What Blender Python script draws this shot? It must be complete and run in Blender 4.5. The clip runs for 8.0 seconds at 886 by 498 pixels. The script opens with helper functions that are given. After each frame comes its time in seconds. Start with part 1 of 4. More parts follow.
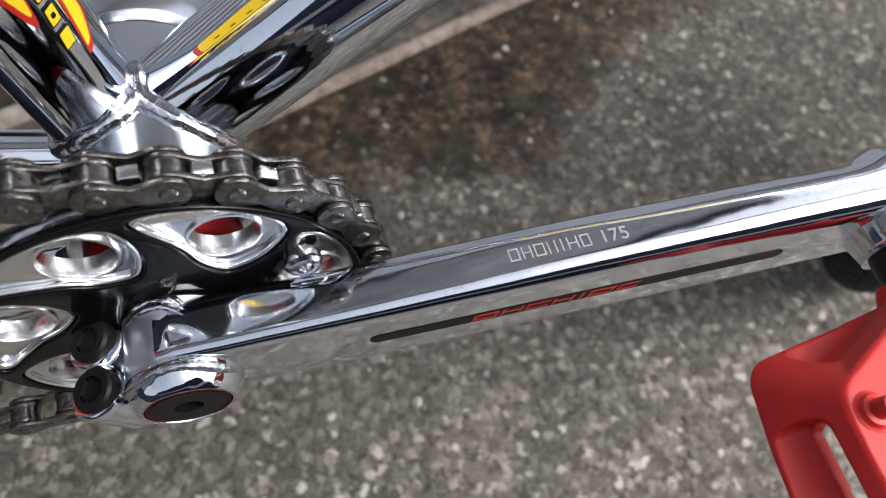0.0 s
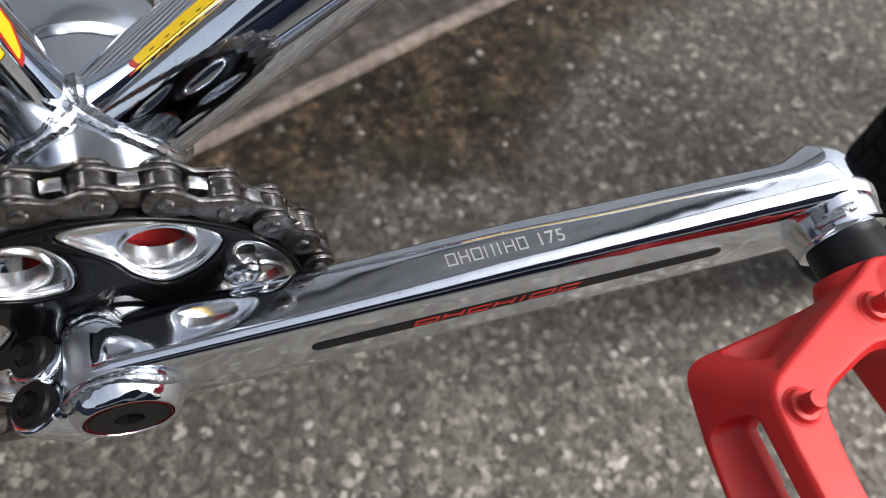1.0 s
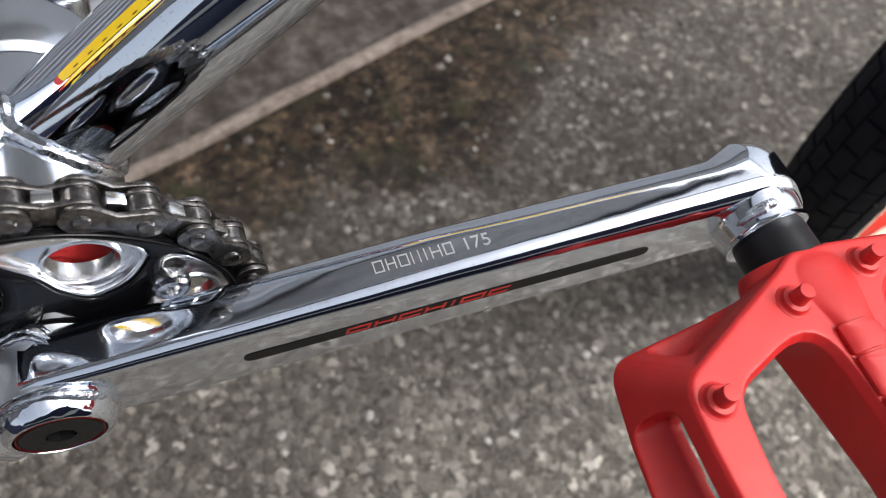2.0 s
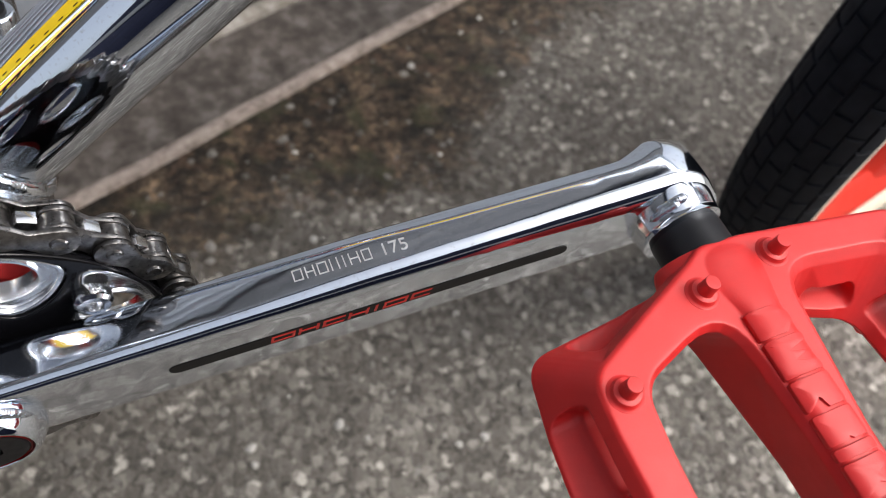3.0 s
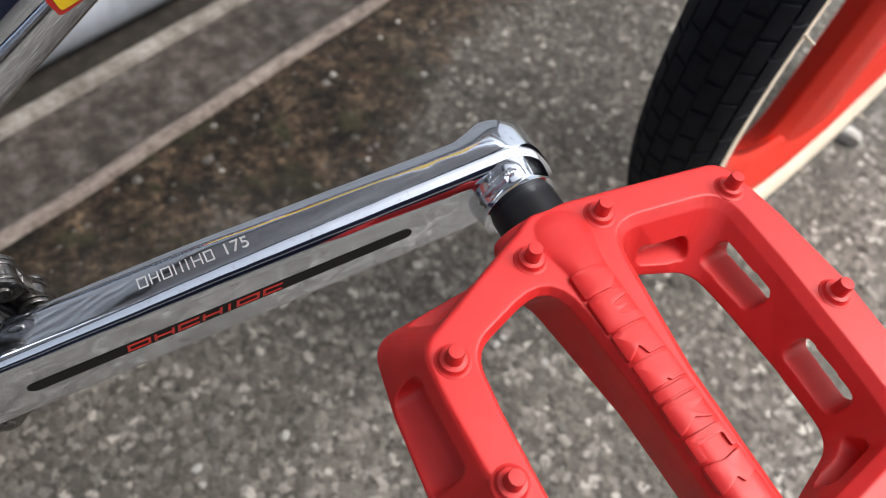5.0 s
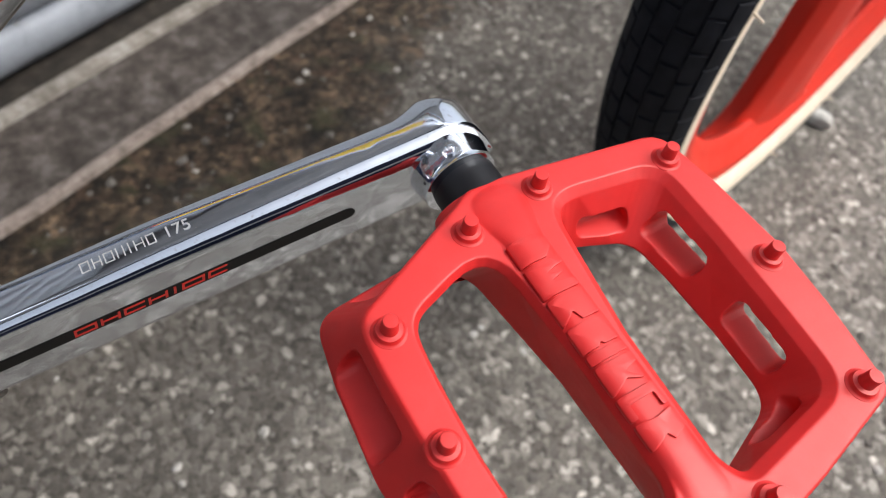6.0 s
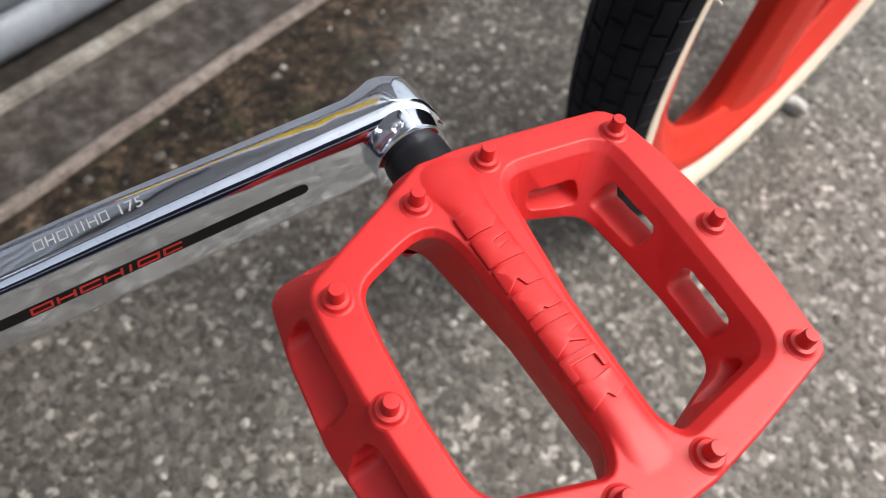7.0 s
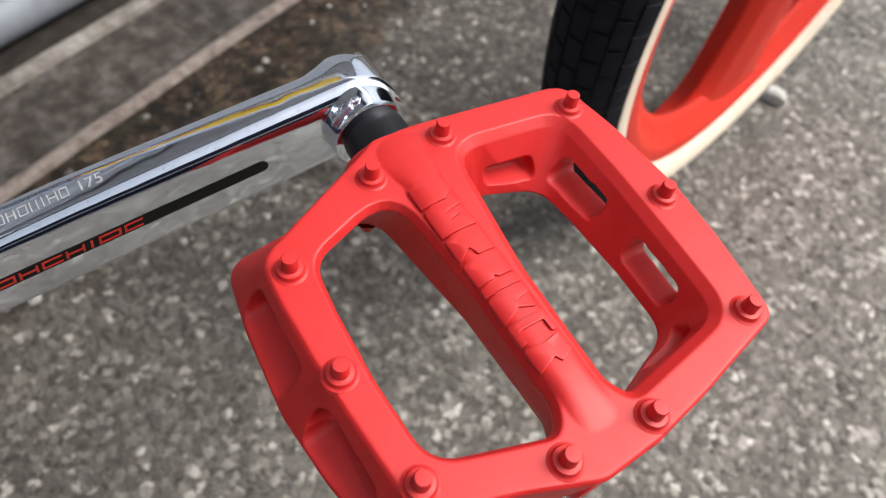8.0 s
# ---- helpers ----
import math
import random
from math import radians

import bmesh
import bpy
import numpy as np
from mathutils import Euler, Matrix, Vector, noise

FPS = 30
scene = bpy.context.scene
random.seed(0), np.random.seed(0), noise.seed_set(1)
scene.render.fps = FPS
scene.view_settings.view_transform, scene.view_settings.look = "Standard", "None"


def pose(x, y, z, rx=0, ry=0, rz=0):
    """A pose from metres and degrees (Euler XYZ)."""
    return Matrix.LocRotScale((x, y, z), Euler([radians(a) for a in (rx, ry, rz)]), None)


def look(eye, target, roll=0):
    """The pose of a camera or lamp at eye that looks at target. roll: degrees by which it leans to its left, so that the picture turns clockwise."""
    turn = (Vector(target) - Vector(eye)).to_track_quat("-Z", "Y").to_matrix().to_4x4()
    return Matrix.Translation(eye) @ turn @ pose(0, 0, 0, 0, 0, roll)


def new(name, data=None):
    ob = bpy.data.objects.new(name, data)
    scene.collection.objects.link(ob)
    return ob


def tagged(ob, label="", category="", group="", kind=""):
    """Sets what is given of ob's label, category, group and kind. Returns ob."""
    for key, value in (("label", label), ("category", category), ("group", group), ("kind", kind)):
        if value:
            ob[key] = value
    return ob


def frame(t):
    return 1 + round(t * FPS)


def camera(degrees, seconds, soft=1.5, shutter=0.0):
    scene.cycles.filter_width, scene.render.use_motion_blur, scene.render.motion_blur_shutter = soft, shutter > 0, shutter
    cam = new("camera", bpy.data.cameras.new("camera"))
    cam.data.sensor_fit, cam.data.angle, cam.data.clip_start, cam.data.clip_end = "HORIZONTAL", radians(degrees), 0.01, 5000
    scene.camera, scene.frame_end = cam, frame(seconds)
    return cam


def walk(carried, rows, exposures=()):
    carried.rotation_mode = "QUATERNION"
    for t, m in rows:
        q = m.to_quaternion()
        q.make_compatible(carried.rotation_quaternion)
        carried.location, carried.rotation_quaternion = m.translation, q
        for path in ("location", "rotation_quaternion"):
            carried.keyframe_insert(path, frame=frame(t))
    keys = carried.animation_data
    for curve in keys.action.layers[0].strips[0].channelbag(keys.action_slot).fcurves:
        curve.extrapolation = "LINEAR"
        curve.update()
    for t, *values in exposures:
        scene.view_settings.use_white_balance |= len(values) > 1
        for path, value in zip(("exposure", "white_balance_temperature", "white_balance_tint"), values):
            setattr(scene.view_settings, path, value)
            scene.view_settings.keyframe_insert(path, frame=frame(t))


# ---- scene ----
cam = camera(63.23, 8.0, soft=0.35)
cam.data.dof.use_dof, cam.data.dof.focus_distance, cam.data.dof.aperture_fstop = True, 0.175, 16.5
PATH = [
    (0, 0.01588, -0.14035, 0.50488, 30.491, -8.920, -16.984),
    (0.5, 0.02144, -0.14222, 0.50612, 30.787, -8.863, -17.689),
    (1, 0.02736, -0.14420, 0.50734, 31.110, -8.865, -18.456),
    (1.5, 0.03359, -0.14653, 0.50899, 31.450, -8.814, -19.373),
    (3, 0.05407, -0.15676, 0.51568, 32.666, -8.552, -22.858),
    (3.5, 0.06074, -0.16120, 0.51820, 33.048, -8.329, -24.332),
    (4, 0.06767, -0.16584, 0.52009, 33.376, -8.021, -26.060),
    (4.5, 0.07377, -0.17126, 0.52207, 33.679, -7.657, -27.675),
    (6, 0.08656, -0.18926, 0.52373, 34.110, -6.922, -30.967),
    (6.5, 0.08923, -0.19515, 0.52400, 34.124, -6.905, -31.652),
    (7, 0.09154, -0.20104, 0.52425, 34.104, -6.932, -32.262),
    (7.5, 0.09365, -0.20672, 0.52455, 34.076, -6.987, -32.709),
    (8, 0.09545, -0.21245, 0.52480, 34.040, -7.113, -33.052),
]
EXPOSURE = 0.62
walk(cam, [(t, pose(x, y, z, rx, ry, rz)) for t, x, y, z, rx, ry, rz in PATH], [(0.0, EXPOSURE), (4.0, EXPOSURE + 0.05), (8.0, EXPOSURE + 0.08)])

# ---- world and light: a bright overcast sky, a wide weak sun ----
world = bpy.data.worlds.new("overcast_sky")
scene.world = world
world.use_nodes = True
wn, wl = world.node_tree.nodes, world.node_tree.links
wn.clear()
w_out = wn.new("ShaderNodeOutputWorld")
w_bg = wn.new("ShaderNodeBackground")
w_sky = wn.new("ShaderNodeTexSky")
w_sky.sky_type = "NISHITA"
w_sky.sun_disc = False
w_sky.sun_elevation, w_sky.sun_rotation = radians(55), radians(120)
w_sky.air_density, w_sky.dust_density, w_sky.ozone_density = 1.0, 6.0, 1.0
w_hue = wn.new("ShaderNodeHueSaturation")
w_hue.inputs["Saturation"].default_value = 0.42
w_bg.inputs["Strength"].default_value = 0.15
wl.new(w_sky.outputs["Color"], w_hue.inputs["Color"])
wl.new(w_hue.outputs["Color"], w_bg.inputs["Color"])
wl.new(w_bg.outputs["Background"], w_out.inputs["Surface"])

sun_data = bpy.data.lights.new("sun", "SUN")
sun_data.energy, sun_data.angle, sun_data.color = 0.9, radians(26), (1.0, 0.98, 0.95)
sun = new("sun", sun_data)
sun.matrix_world = look((1.90, -1.05, 3.3), (0.1, 0.0, 0.3))


# ---- materials ----
def material(name, color, rough=0.5, metal=0.0, spec=0.5):
    m = bpy.data.materials.new(name)
    m.use_nodes = True
    b = m.node_tree.nodes["Principled BSDF"]
    b.inputs["Base Color"].default_value = (*color, 1)
    b.inputs["Roughness"].default_value = rough
    b.inputs["Metallic"].default_value = metal
    b.inputs["Specular IOR Level"].default_value = spec
    return m


def node(m, kind, **values):
    n = m.node_tree.nodes.new(kind)
    for key, value in values.items():
        n.inputs[key].default_value = value
    return n


def link(m, a, b):
    m.node_tree.links.new(a, b)


def principled(m):
    return m.node_tree.nodes["Principled BSDF"]


def coords(m):
    return node(m, "ShaderNodeTexCoord").outputs["Object"]


def noise_tex(m, scale, detail=4.0, rough=0.55):
    n = node(m, "ShaderNodeTexNoise", Scale=scale, Detail=detail, Roughness=rough)
    link(m, coords(m), n.inputs["Vector"])
    return n.outputs["Fac"]


def ramp(m, fac, stops):
    n = m.node_tree.nodes.new("ShaderNodeValToRGB")
    e = n.color_ramp.elements
    while len(e) < len(stops):
        e.new(0.5)
    for el, (p, c) in zip(e, stops):
        el.position = p
        el.color = (*c, 1) if len(c) == 3 else c
    link(m, fac, n.inputs["Fac"])
    return n.outputs["Color"]


def mix(m, fac, a, b, blend="MIX"):
    n = m.node_tree.nodes.new("ShaderNodeMix")
    n.data_type, n.blend_type = "RGBA", blend
    for sock, v in ((n.inputs[0], fac), (n.inputs[6], a), (n.inputs[7], b)):
        if isinstance(v, (int, float)):
            sock.default_value = v
        elif isinstance(v, tuple):
            sock.default_value = (*v, 1)
        else:
            link(m, v, sock)
    return n.outputs[2]


def bump(m, height, strength, distance):
    n = node(m, "ShaderNodeBump", Strength=strength, Distance=distance)
    link(m, height, n.inputs["Height"])
    link(m, n.outputs["Normal"], principled(m).inputs["Normal"])
    return n


def spread(m, fac, low, high):
    n = node(m, "ShaderNodeMapRange")
    n.inputs["To Min"].default_value, n.inputs["To Max"].default_value = low, high
    link(m, fac, n.inputs["Value"])
    return n.outputs["Result"]


def chrome_material(name="chrome", wave=32, depth=0.09):
    m = material(name, (0.72, 0.74, 0.78), 0.05, 1.0)
    link(m, spread(m, noise_tex(m, 180, 5), 0.02, 0.09), principled(m).inputs["Roughness"])
    link(m, ramp(m, noise_tex(m, 700, 3), [(0.25, (0.64, 0.66, 0.69)), (0.42, (0.735, 0.785, 0.860))]), principled(m).inputs["Base Color"])
    bump(m, noise_tex(m, wave, 2), depth, 0.0014)
    return m


def weld_material():
    m = material("weld_chrome", (0.80, 0.83, 0.88), 0.22, 1.0)
    link(m, spread(m, noise_tex(m, 420, 4), 0.06, 0.22), principled(m).inputs["Roughness"])
    bump(m, noise_tex(m, 300, 3, 0.6), 0.50, 0.0012)
    return m


def polished_material():
    m = material("polished_aluminium", (0.78, 0.79, 0.81), 0.16, 1.0)
    link(m, spread(m, noise_tex(m, 160, 4), 0.10, 0.24), principled(m).inputs["Roughness"])
    bump(m, noise_tex(m, 130, 3), 0.10, 0.0010)
    return m


def red_plastic_material():
    m = material("red_nylon", (0.59, 0.018, 0.018), 0.42, 0.0, 0.5)
    link(m, ramp(m, noise_tex(m, 90, 5), [(0.3, (0.54, 0.016, 0.016)), (0.55, (0.59, 0.018, 0.018)), (0.75, (0.64, 0.024, 0.025))]), principled(m).inputs["Base Color"])
    link(m, spread(m, noise_tex(m, 210, 5, 0.65), 0.36, 0.58), principled(m).inputs["Roughness"])
    bump(m, noise_tex(m, 2200, 4, 0.65), 0.16, 0.0002)
    return m


def chain_material():
    m = material("dark_steel", (0.30, 0.29, 0.28), 0.30, 1.0)
    link(m, ramp(m, noise_tex(m, 500, 4), [(0.3, (0.10, 0.094, 0.090)), (0.7, (0.29, 0.28, 0.275))]), principled(m).inputs["Base Color"])
    link(m, spread(m, noise_tex(m, 900, 3), 0.20, 0.40), principled(m).inputs["Roughness"])
    return m


def tyre_material():
    m = material("tyre_rubber", (0.012, 0.012, 0.014), 0.68, 0.0, 0.22)
    link(m, ramp(m, noise_tex(m, 120, 5), [(0.3, (0.006, 0.007, 0.011)), (0.75, (0.013, 0.015, 0.022))]), principled(m).inputs["Base Color"])
    bump(m, noise_tex(m, 1500, 3), 0.25, 0.0004)
    return m


def cream_material():
    m = material("cream_sidewall", (0.72, 0.58, 0.40), 0.6)
    link(m, ramp(m, noise_tex(m, 60, 5), [(0.3, (0.72, 0.61, 0.47)), (0.7, (0.80, 0.71, 0.58))]), principled(m).inputs["Base Color"])
    bump(m, noise_tex(m, 900, 3), 0.2, 0.0003)
    return m


def rim_material():
    m = material("red_rim_paint", (0.60, 0.028, 0.014), 0.30, 0.0, 0.2)
    link(m, spread(m, noise_tex(m, 80, 5), 0.38, 0.52), principled(m).inputs["Roughness"])
    bump(m, noise_tex(m, 300, 2), 0.05, 0.0004)
    return m


def asphalt_material():
    m = material("asphalt", (0.08, 0.078, 0.075), 0.85, 0.0, 0.3)
    tc = coords(m)
    swirl = node(m, "ShaderNodeTexNoise", Scale=150.0, Detail=4.0, Roughness=0.6)
    link(m, tc, swirl.inputs["Vector"])
    shift = node(m, "ShaderNodeVectorMath")
    shift.operation = "MULTIPLY_ADD"
    link(m, swirl.outputs["Color"], shift.inputs[0])
    shift.inputs[1].default_value = (0.015, 0.015, 0.015)
    link(m, tc, shift.inputs[2])
    vor = node(m, "ShaderNodeTexVoronoi", Scale=128.0)
    link(m, shift.outputs["Vector"], vor.inputs["Vector"])
    vor2 = node(m, "ShaderNodeTexVoronoi", Scale=250.0)
    link(m, shift.outputs["Vector"], vor2.inputs["Vector"])
    sep = node(m, "ShaderNodeSeparateColor")
    link(m, vor.outputs["Color"], sep.inputs["Color"])
    sep2 = node(m, "ShaderNodeSeparateColor")
    link(m, vor2.outputs["Color"], sep2.inputs["Color"])
    stones = ramp(m, sep.outputs["Red"], [(0.0, (0.066, 0.063, 0.060)), (0.35, (0.107, 0.104, 0.098)), (0.72, (0.177, 0.172, 0.164)), (0.93, (0.25, 0.246, 0.236)), (0.99, (0.38, 0.375, 0.362))])
    fines = ramp(m, sep2.outputs["Green"], [(0.0, (0.042, 0.040, 0.037)), (0.6, (0.088, 0.084, 0.078)), (1.0, (0.14, 0.136, 0.127))])
    gap = ramp(m, vor.outputs["Distance"], [(0.42, (0, 0, 0)), (0.60, (1, 1, 1))])
    base = mix(m, gap, stones, fines)
    speck = ramp(m, noise_tex(m, 420, 5, 0.75), [(0.30, (0.74, 0.74, 0.74)), (0.52, (1.0, 1.0, 1.0)), (0.72, (1.25, 1.25, 1.23))])
    base = mix(m, 1.0, base, speck, "MULTIPLY")
    wide = ramp(m, noise_tex(m, 9, 6, 0.6), [(0.30, (1.02, 0.97, 0.91)), (0.70, (1.54, 1.47, 1.38))])
    base = mix(m, 1.0, base, wide, "MULTIPLY")
    # damp brown grit and moss gathered in a band along the lip of the apron
    xyz = node(m, "ShaderNodeSeparateXYZ")
    turn = node(m, "ShaderNodeVectorRotate")
    turn.rotation_type = "Z_AXIS"
    turn.inputs["Angle"].default_value = radians(-22)
    link(m, tc, turn.inputs["Vector"])
    link(m, turn.outputs["Vector"], xyz.inputs["Vector"])
    def maths(kind, a, b, c=0.0):
        n = node(m, "ShaderNodeMath")
        n.operation = kind
        for sock, v in zip(n.inputs, (a, b, c)):
            if isinstance(v, (int, float)):
                sock.default_value = v
            else:
                link(m, v, sock)
        return n.outputs["Value"]

    # paler away from the wall, darker towards it
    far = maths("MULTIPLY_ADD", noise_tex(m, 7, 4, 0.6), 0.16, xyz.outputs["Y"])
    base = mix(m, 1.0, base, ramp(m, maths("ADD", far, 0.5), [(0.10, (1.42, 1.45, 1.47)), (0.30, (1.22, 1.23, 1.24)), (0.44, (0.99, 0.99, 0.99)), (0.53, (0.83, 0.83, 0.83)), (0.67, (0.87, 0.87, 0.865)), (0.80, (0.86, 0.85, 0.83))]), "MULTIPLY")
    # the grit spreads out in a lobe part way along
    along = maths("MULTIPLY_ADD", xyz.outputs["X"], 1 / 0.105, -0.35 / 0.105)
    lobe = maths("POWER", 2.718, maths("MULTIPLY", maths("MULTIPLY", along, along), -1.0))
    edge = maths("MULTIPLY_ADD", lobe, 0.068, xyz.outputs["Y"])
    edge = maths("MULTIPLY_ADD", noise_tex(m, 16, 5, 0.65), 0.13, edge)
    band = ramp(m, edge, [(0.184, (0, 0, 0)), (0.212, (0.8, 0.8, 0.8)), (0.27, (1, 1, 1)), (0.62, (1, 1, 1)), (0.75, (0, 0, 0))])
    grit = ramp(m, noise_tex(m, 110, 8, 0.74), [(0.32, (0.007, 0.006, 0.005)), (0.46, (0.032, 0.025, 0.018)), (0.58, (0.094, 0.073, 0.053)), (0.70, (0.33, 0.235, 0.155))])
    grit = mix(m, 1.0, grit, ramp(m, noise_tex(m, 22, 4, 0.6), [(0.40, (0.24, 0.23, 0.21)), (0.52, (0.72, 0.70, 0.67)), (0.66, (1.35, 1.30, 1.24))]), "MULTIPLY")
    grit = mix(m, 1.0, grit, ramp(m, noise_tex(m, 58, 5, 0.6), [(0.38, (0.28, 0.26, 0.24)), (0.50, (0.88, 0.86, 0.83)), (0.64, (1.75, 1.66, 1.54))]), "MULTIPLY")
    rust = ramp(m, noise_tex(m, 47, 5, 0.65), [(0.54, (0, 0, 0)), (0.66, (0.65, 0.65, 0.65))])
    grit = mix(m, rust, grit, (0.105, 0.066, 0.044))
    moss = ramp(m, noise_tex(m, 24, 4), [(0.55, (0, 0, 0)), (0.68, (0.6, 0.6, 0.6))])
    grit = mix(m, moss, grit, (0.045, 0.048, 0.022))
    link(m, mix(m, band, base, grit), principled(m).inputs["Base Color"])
    link(m, spread(m, noise_tex(m, 30, 5), 0.62, 0.95), principled(m).inputs["Roughness"])
    h = mix(m, 0.5, vor.outputs["Distance"], vor2.outputs["Distance"])
    bump(m, h, 0.8, -0.003)
    return m


def chip_material():
    m = material("stone_chip", (0.2, 0.2, 0.19), 0.8, 0.0, 0.3)
    geo = node(m, "ShaderNodeNewGeometry")
    col = ramp(m, geo.outputs["Random Per Island"], [(0.0, (0.090, 0.083, 0.074)), (0.55, (0.135, 0.126, 0.114)), (0.90, (0.178, 0.168, 0.154)), (0.98, (0.27, 0.257, 0.238)), (1.0, (0.50, 0.485, 0.46))])
    link(m, mix(m, 0.6, col, ramp(m, noise_tex(m, 500, 4), [(0.3, (0.55, 0.55, 0.55)), (0.7, (1.1, 1.1, 1.1))]), "MULTIPLY"), principled(m).inputs["Base Color"])
    return m


def concrete_material(name, a, b, c, grain=45):
    m = material(name, b, 0.9)
    col = ramp(m, noise_tex(m, grain, 7, 0.68), [(0.32, a), (0.5, b), (0.68, c)])
    col = mix(m, 1.0, col, ramp(m, noise_tex(m, 8, 4), [(0.3, (0.75, 0.74, 0.72)), (0.7, (1.15, 1.13, 1.1))]), "MULTIPLY")
    link(m, col, principled(m).inputs["Base Color"])
    bump(m, noise_tex(m, 260, 6, 0.7), 0.6, 0.002)
    return m


def galvanised_material():
    m = material("galvanised_steel", (0.45, 0.48, 0.51), 0.6, 0.12)
    col = ramp(m, noise_tex(m, 30, 6, 0.7), [(0.28, (0.15, 0.15, 0.15)), (0.42, (0.235, 0.258, 0.292)), (0.75, (0.32, 0.348, 0.392))])
    link(m, col, principled(m).inputs["Base Color"])
    link(m, spread(m, noise_tex(m, 55, 5), 0.5, 0.78), principled(m).inputs["Roughness"])
    bump(m, noise_tex(m, 120, 4), 0.15, 0.001)
    return m


CHROME, WELD, POLISHED = chrome_material(), weld_material(), polished_material()
FORGED_CHROME = chrome_material("forged_chrome", 42, 0.32)
link(FORGED_CHROME, spread(FORGED_CHROME, noise_tex(FORGED_CHROME, 180, 5), 0.04, 0.13), principled(FORGED_CHROME).inputs["Roughness"])
WAVY_CHROME = chrome_material("wavy_chrome", 120, 0.5)
GROUND_CHROME = chrome_material("ground_chrome", 120, 0.08)
link(GROUND_CHROME, spread(GROUND_CHROME, noise_tex(GROUND_CHROME, 300, 4), 0.30, 0.44), principled(GROUND_CHROME).inputs["Roughness"])
SATIN_CHROME = material("satin_chrome", (0.68, 0.725, 0.79), 0.2, 1.0)
link(SATIN_CHROME, spread(SATIN_CHROME, noise_tex(SATIN_CHROME, 140, 4), 0.14, 0.26), principled(SATIN_CHROME).inputs["Roughness"])
bump(SATIN_CHROME, noise_tex(SATIN_CHROME, 160, 3), 0.05, 0.0008)
BRUSHED = material("brushed_aluminium", (0.86, 0.87, 0.89), 0.24, 1.0)
link(BRUSHED, spread(BRUSHED, noise_tex(BRUSHED, 240, 4), 0.17, 0.30), principled(BRUSHED).inputs["Roughness"])
RED, CHAIN, TYRE, CREAM, RIM = red_plastic_material(), chain_material(), tyre_material(), cream_material(), rim_material()
GLOSS_BLACK = material("gloss_black_anodised", (0.004, 0.004, 0.005), 0.12, 0.0, 0.20)
link(GLOSS_BLACK, spread(GLOSS_BLACK, noise_tex(GLOSS_BLACK, 220, 5), 0.06, 0.16), principled(GLOSS_BLACK).inputs["Roughness"])
BLACK_OXIDE = material("black_oxide_steel", (0.008, 0.008, 0.009), 0.38, 0.0, 0.14)
link(BLACK_OXIDE, spread(BLACK_OXIDE, noise_tex(BLACK_OXIDE, 600, 4), 0.30, 0.50), principled(BLACK_OXIDE).inputs["Roughness"])
SATIN_BLACK = material("satin_black_steel", (0.008, 0.0085, 0.011), 0.45, 0.0, 0.3)
link(SATIN_BLACK, spread(SATIN_BLACK, noise_tex(SATIN_BLACK, 400, 4), 0.36, 0.55), principled(SATIN_BLACK).inputs["Roughness"])
RED_ANODISED = material("red_anodised", (0.17, 0.004, 0.004), 0.34, 0.8)
DECAL_BLACK = material("black_decal", (0.006, 0.006, 0.006), 0.4, 0.0, 0.15)
DECAL_RED = material("red_decal", (0.45, 0.018, 0.012), 0.4)
DECAL_YELLOW = material("yellow_decal", (0.80, 0.56, 0.01), 0.35)
ENGRAVED = material("stamped_metal", (0.42, 0.43, 0.45), 0.5, 0.35)
ASPHALT, CHIP = asphalt_material(), chip_material()
APRON = concrete_material("apron_concrete", (0.018, 0.014, 0.011), (0.060, 0.051, 0.045), (0.140, 0.130, 0.122), 46)
LIP = concrete_material("lip_concrete", (0.13, 0.105, 0.090), (0.27, 0.228, 0.205), (0.37, 0.325, 0.297), 90)
SILL = concrete_material("weathered_sill", (0.13, 0.115, 0.095), (0.245, 0.23, 0.208), (0.38, 0.37, 0.352), 50)
THRESHOLD_SHADE = concrete_material("threshold_shade", (0.008, 0.006, 0.005), (0.020, 0.016, 0.012), (0.045, 0.037, 0.030), 60)
GREY_RENDER = concrete_material("grey_render", (0.060, 0.064, 0.076), (0.092, 0.098, 0.114), (0.13, 0.137, 0.154), 12)
HOOD_PAINT = concrete_material("hood_paint", (0.055, 0.059, 0.068), (0.095, 0.101, 0.114), (0.15, 0.158, 0.175), 9)
SLATE_RENDER = concrete_material("slate_render", (0.008, 0.011, 0.030), (0.012, 0.016, 0.045), (0.020, 0.025, 0.060))
GALVANISED = galvanised_material()
PALE_CHIP = concrete_material("pale_chip", (0.30, 0.295, 0.28), (0.43, 0.425, 0.41), (0.58, 0.575, 0.56), 200)
WHITE_STONE = concrete_material("pale_stone", (0.45, 0.45, 0.44), (0.62, 0.62, 0.60), (0.75, 0.75, 0.73))


# ---- mesh helpers ----
def part(name, bm, mat, parent=None, label="", smooth=True):
    me = bpy.data.meshes.new(name)
    if isinstance(bm, bpy.types.Mesh):
        me = bm
        me.name = name
    else:
        bmesh.ops.recalc_face_normals(bm, faces=bm.faces)
        bm.to_mesh(me)
        bm.free()
    me.materials.clear()
    me.materials.append(mat)
    if smooth:
        me.shade_smooth()
        me.set_sharp_from_angle(angle=radians(38))
    ob = new(name, me)
    if parent:
        ob.parent = parent
    if label:
        ob["label"] = label
    return ob


